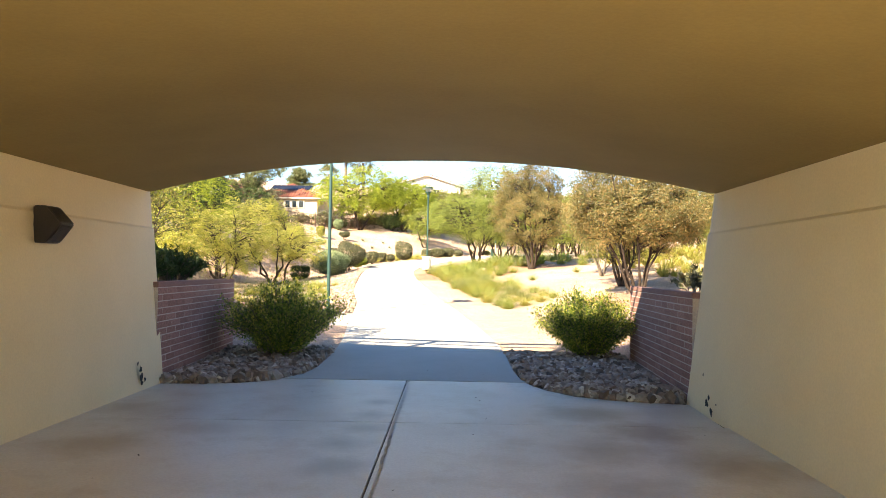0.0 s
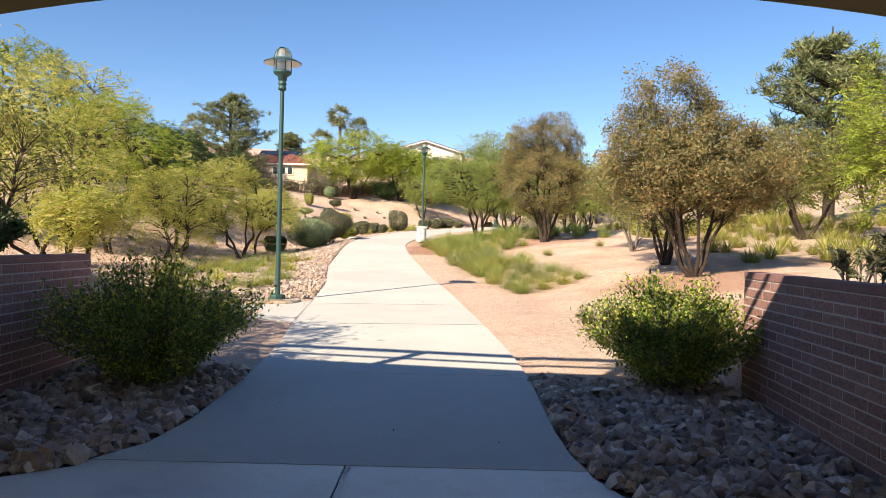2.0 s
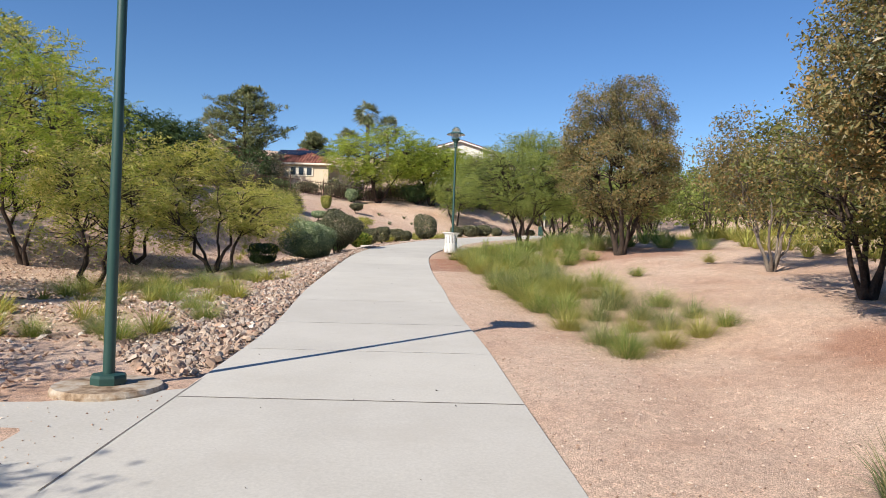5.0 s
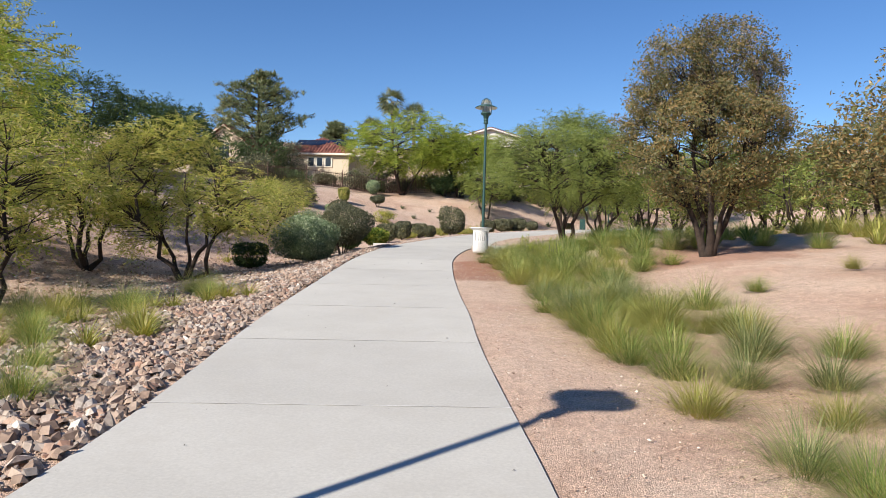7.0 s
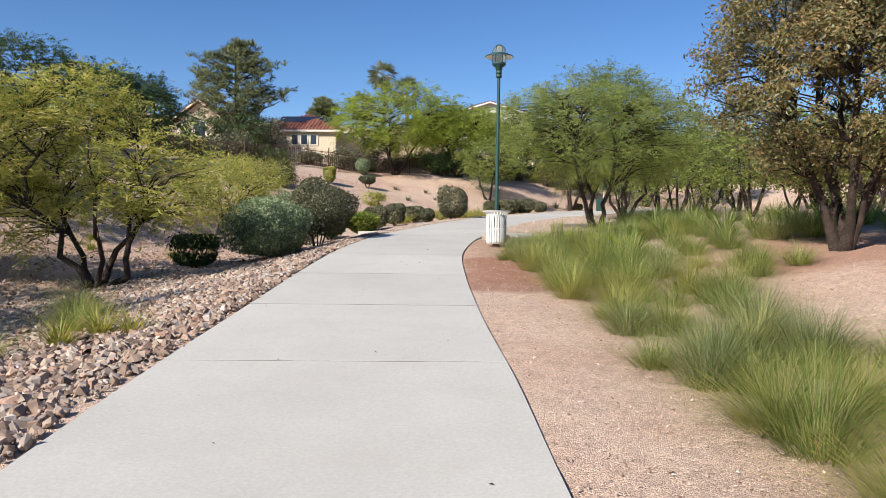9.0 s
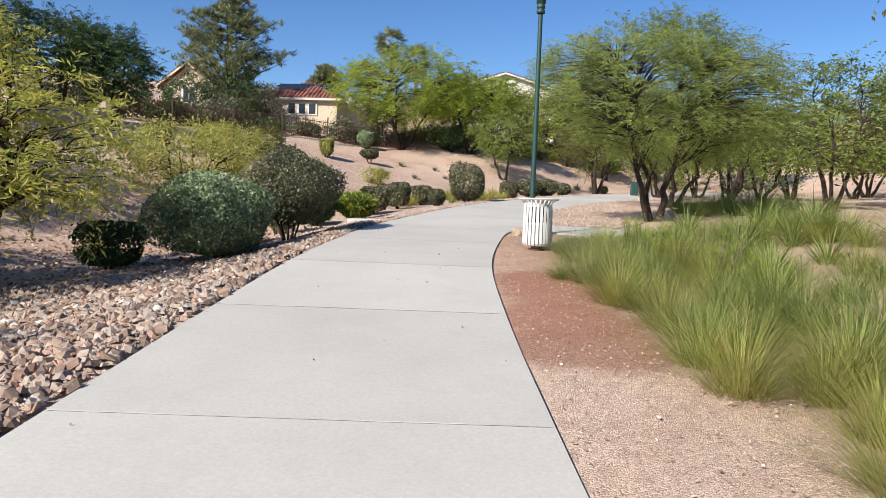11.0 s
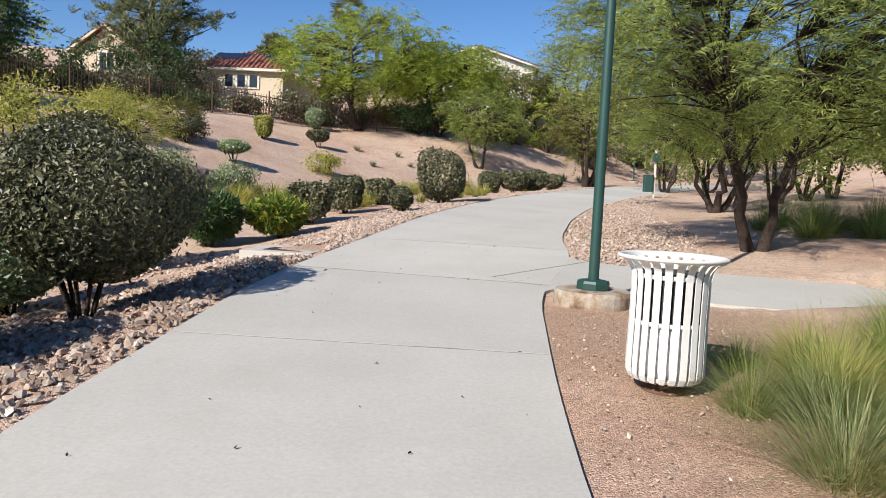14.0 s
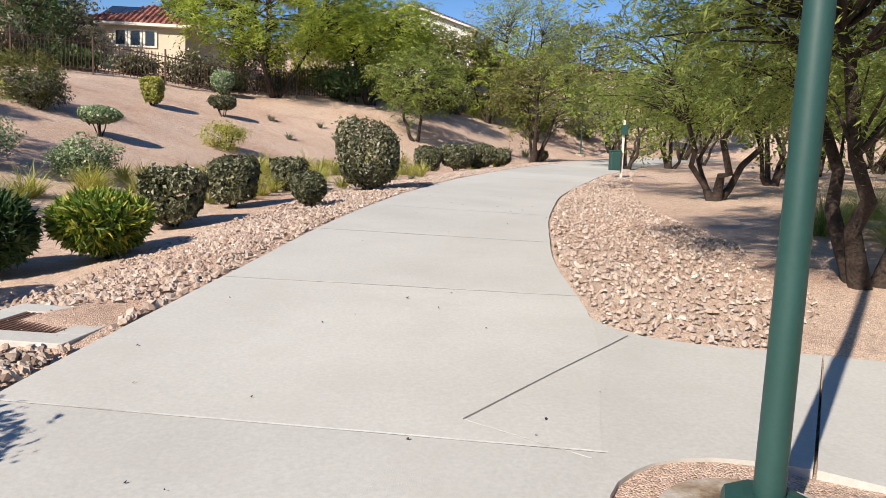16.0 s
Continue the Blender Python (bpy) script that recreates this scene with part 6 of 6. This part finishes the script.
for x, y, s in ((-7.2, 72.4, 1.1), (-8.5, 75.3, 1.1), (-6.4, 76, 1.0), (-5.6, 74.6, .9), (-2.2, 63.0, .6), (3.4, 84, 1.8), (4.6, 85, 1.9), (5.6, 86, 1.7), (-15.2, 40.5, 1.3), (-14.5, 39.2, 1.2)):
    tuft(x, y, s, False, T_AGAVE, "grey-green agave rosette on the bare slope", "agaves")
for x, y, s in ((2.87, 18.85, .85), (2.75, 16.8, 1.25), (4.15, 18.0, 1.0)):
    tuft(x, y, s, False, T_SPIKE, "stiff grey-green grassy yucca with thin blades on gravel", "yuccas")
tuft(-3.65, 17.6, 1.5, False, T_YUCCA, "dark red yucca with stiff arching blades", "yuccas")
tuft(-5.0, 18.9, .8, False, T_YUCCA, "dark red yucca with stiff arching blades", "yuccas")

# ---- rocks and gravel ----
STONES = [stone_mesh(500 + k, M_ROCK, .75, True) for k in range(8)]
PALES = [stone_mesh(520 + k, M_PALE) for k in range(8)]
rr = np.random.default_rng(77)


def rock_bed(name, xy, sizes, meshes, pile_mat, label, loose, seed, proud=.16, tilt=.4):
    """The nearest stones singly, the rest of the bed as one pile."""
    root = tagged(new(name), label, "rocks")
    order = np.argsort(loose)
    near, rest = order[:290], order[290:]
    for i in near:
        x, y = xy[i]
        ob = put("stone", meshes[i % len(meshes)], root, (x, y, float(gh(x, y)) + sizes[i] * proud), rr.uniform(0, 6.28), (sizes[i],) * 3)
        ob.rotation_euler = (rr.normal() * tilt, rr.normal() * tilt, rr.uniform(0, 6.28))
    if len(rest):
        tagged(put("rubble", scatter_mesh("rubble", xy[rest], sizes[rest], pile_mat, seed), root), kind="stuff")
    return root


def bed_points(n, x0, x1, y0, y1, keep):
    xy = np.stack([rr.uniform(x0, x1, n), rr.uniform(y0, y1, n)], 1)
    return xy[keep(xy[:, 0], xy[:, 1])]


def apron_l(y):
    return np.interp(y, [10.4, 10.6, 10.9, 11.5, 12.2, 14], [-3.4, -2.85, -2.46, -2.2, -2.11, -2.1])


def apron_r(y):
    return np.interp(y, [9.4, 9.55, 9.85, 10.35, 10.9, 11.4, 12.3, 14], [3.2, 2.4, 1.85, 1.5, 1.32, 1.25, 1.22, 1.24])


xy = bed_points(3600, -4.6, -2.0, 10.35, 14.4, lambda x, y: (x < apron_l(y) - .06) & (x > -4.08 - .035 * (y - 10.3)) & (y > 10.42))
rock_bed("rock_bed", xy, (.055 + .12 * rr.uniform(0, 1, len(xy)) ** 2.2), STONES, M_ROCK_J, "angular grey-brown rocks in front of the block wall", xy[:, 1], 601, .26, .8)
xy = bed_points(3600, 1.2, 3.5, 9.4, 14.2, lambda x, y: (x > apron_r(y) + .06) & (x < 3.3 + .07 * (y - 9.5)) & (y > 9.5))
rock_bed("rock_bed", xy, (.055 + .12 * rr.uniform(0, 1, len(xy)) ** 2.2), STONES, M_ROCK_J, "angular grey-brown rocks in front of the block wall", xy[:, 1], 602, .26, .8)


def left_rocks(x, y):
    d = edge_l(y) - x
    wide = np.interp(y, [21.3, 23, 27, 34, 40, 44, 48, 56, 75], [.9, 1.5, 2.4, 5.0, 5.6, 2.6, 1.3, 1.1, .7]) + .3 * np.sin(y * 1.7)
    return (d > .05) & (d < wide)


xy = bed_points(66000, -10.5, -2.5, 21.4, 47, left_rocks)
sz = (.028 + .1 * rr.uniform(0, 1, len(xy)) ** 3) * np.where(xy[:, 1] > 41, .75, 1)
rock_bed("rock_bed", xy, sz, PALES, M_PALE_J, "tan and grey river rocks along the path edge", np.abs(xy[:, 1] - 29) + (edge_l(xy[:, 1]) - xy[:, 0]), 603)
y = rr.uniform(46.5, 76, 12500)
xy = np.stack([edge_l(y) - .05 - rr.uniform(0, 1, len(y)) ** 1.2 * np.interp(y, [46, 49, 56, 66, 76], [1.7, 2.0, 1.9, 1.5, 1.0]), y], 1)
xy = xy[~((np.abs(xy[:, 0] - -4.8) < .52) & (np.abs(xy[:, 1] - 47.64) < .56))]
tagged(put("gravel_border", scatter_mesh("gravel_border", xy, .022 + .05 * rr.uniform(0, 1, len(xy)) ** 1.8, M_BORDER, 604, .25, .7)), "small pinkish tan stones bordering the path", "gravel", kind="stuff")


def right_rocks(x, y):
    d = x - edge_r(y)
    wide = np.interp(y, [47.4, 49, 52, 58, 66, 72], [1.2, 2.3, 2.6, 1.8, 1.2, .6])
    north = np.interp(x, [-.82, -.7, -.5, .1, .62, 1.6, 4], [48.2, 47.85, 47.66, 47.46, 47.37, 47.13, 46.7])
    return (d > .05) & (d < wide) & (y > north + .05)


y = rr.uniform(47, 72, 11000)
xy = np.stack([edge_r(y) + rr.uniform(0, 1, len(y)) * 2.6, y], 1)
xy = xy[right_rocks(xy[:, 0], xy[:, 1])]
tagged(put("gravel_border", scatter_mesh("gravel_border", xy, .022 + .045 * rr.uniform(0, 1, len(xy)) ** 1.8, M_BORDER, 605, .25, .7)), "pale tan stones inside the bend of the path", "gravel", kind="stuff")


def open_ground(x, y):
    l, r = edge_l(y) - x, x - edge_r(y)
    side_path = (np.abs(y - 46.0 + .12 * np.maximum(x, 0)) < 1.7) & (x > -1.5)
    return ((l > .04) | (r > .04)) & ~side_path & ~((y < 16) & ((x < -4.2) | (x > 3.2)))


xy = np.concatenate([bed_points(11000, -6, 6, 14.4, 50, open_ground), bed_points(16000, -1.8, 3.2, 15, 46, open_ground)])
tagged(put("gravel", scatter_mesh("gravel", xy, .007 + .016 * rr.uniform(0, 1, len(xy)) ** 1.6, M_CHIP, 606, .2, .7, True)), "fine pinkish tan gravel scattered over the ground", "gravel", kind="stuff")
xy = bed_points(11000, -16, -4, 20, 50, lambda x, y: edge_l(y) - x > 1.2)
tagged(put("gravel", scatter_mesh("gravel", xy, rr.uniform(.03, .09, len(xy)), M_CHIP, 607, .2, .7, True)), "pinkish gravel on the hollow beside the path", "gravel", kind="stuff")

# ---- leaf litter on the path ----
n = 150
ly = rr.uniform(3, 58, n)
lx = np.array([rr.uniform(float(edge_l(v)) if v > 12 else -3.6, float(edge_r(v)) if v > 12 else 2.8) for v in ly])
lz = np.where(ly > 11, path_z(ly), -.18) + .008
lv, lf = leaves(rr, np.stack([lx, ly, lz], 1), .024, .011, 0, None, .95)
lv[:, 2] = np.repeat(lz, 4) + (lv[:, 2] - np.repeat(lz, 4)).clip(-.004, .012)
tagged(put("leaf_litter", mesh_of("leaf_litter", lv, lf, M_BARK)), "small dry dark leaves scattered over the concrete path", "litter", kind="stuff")
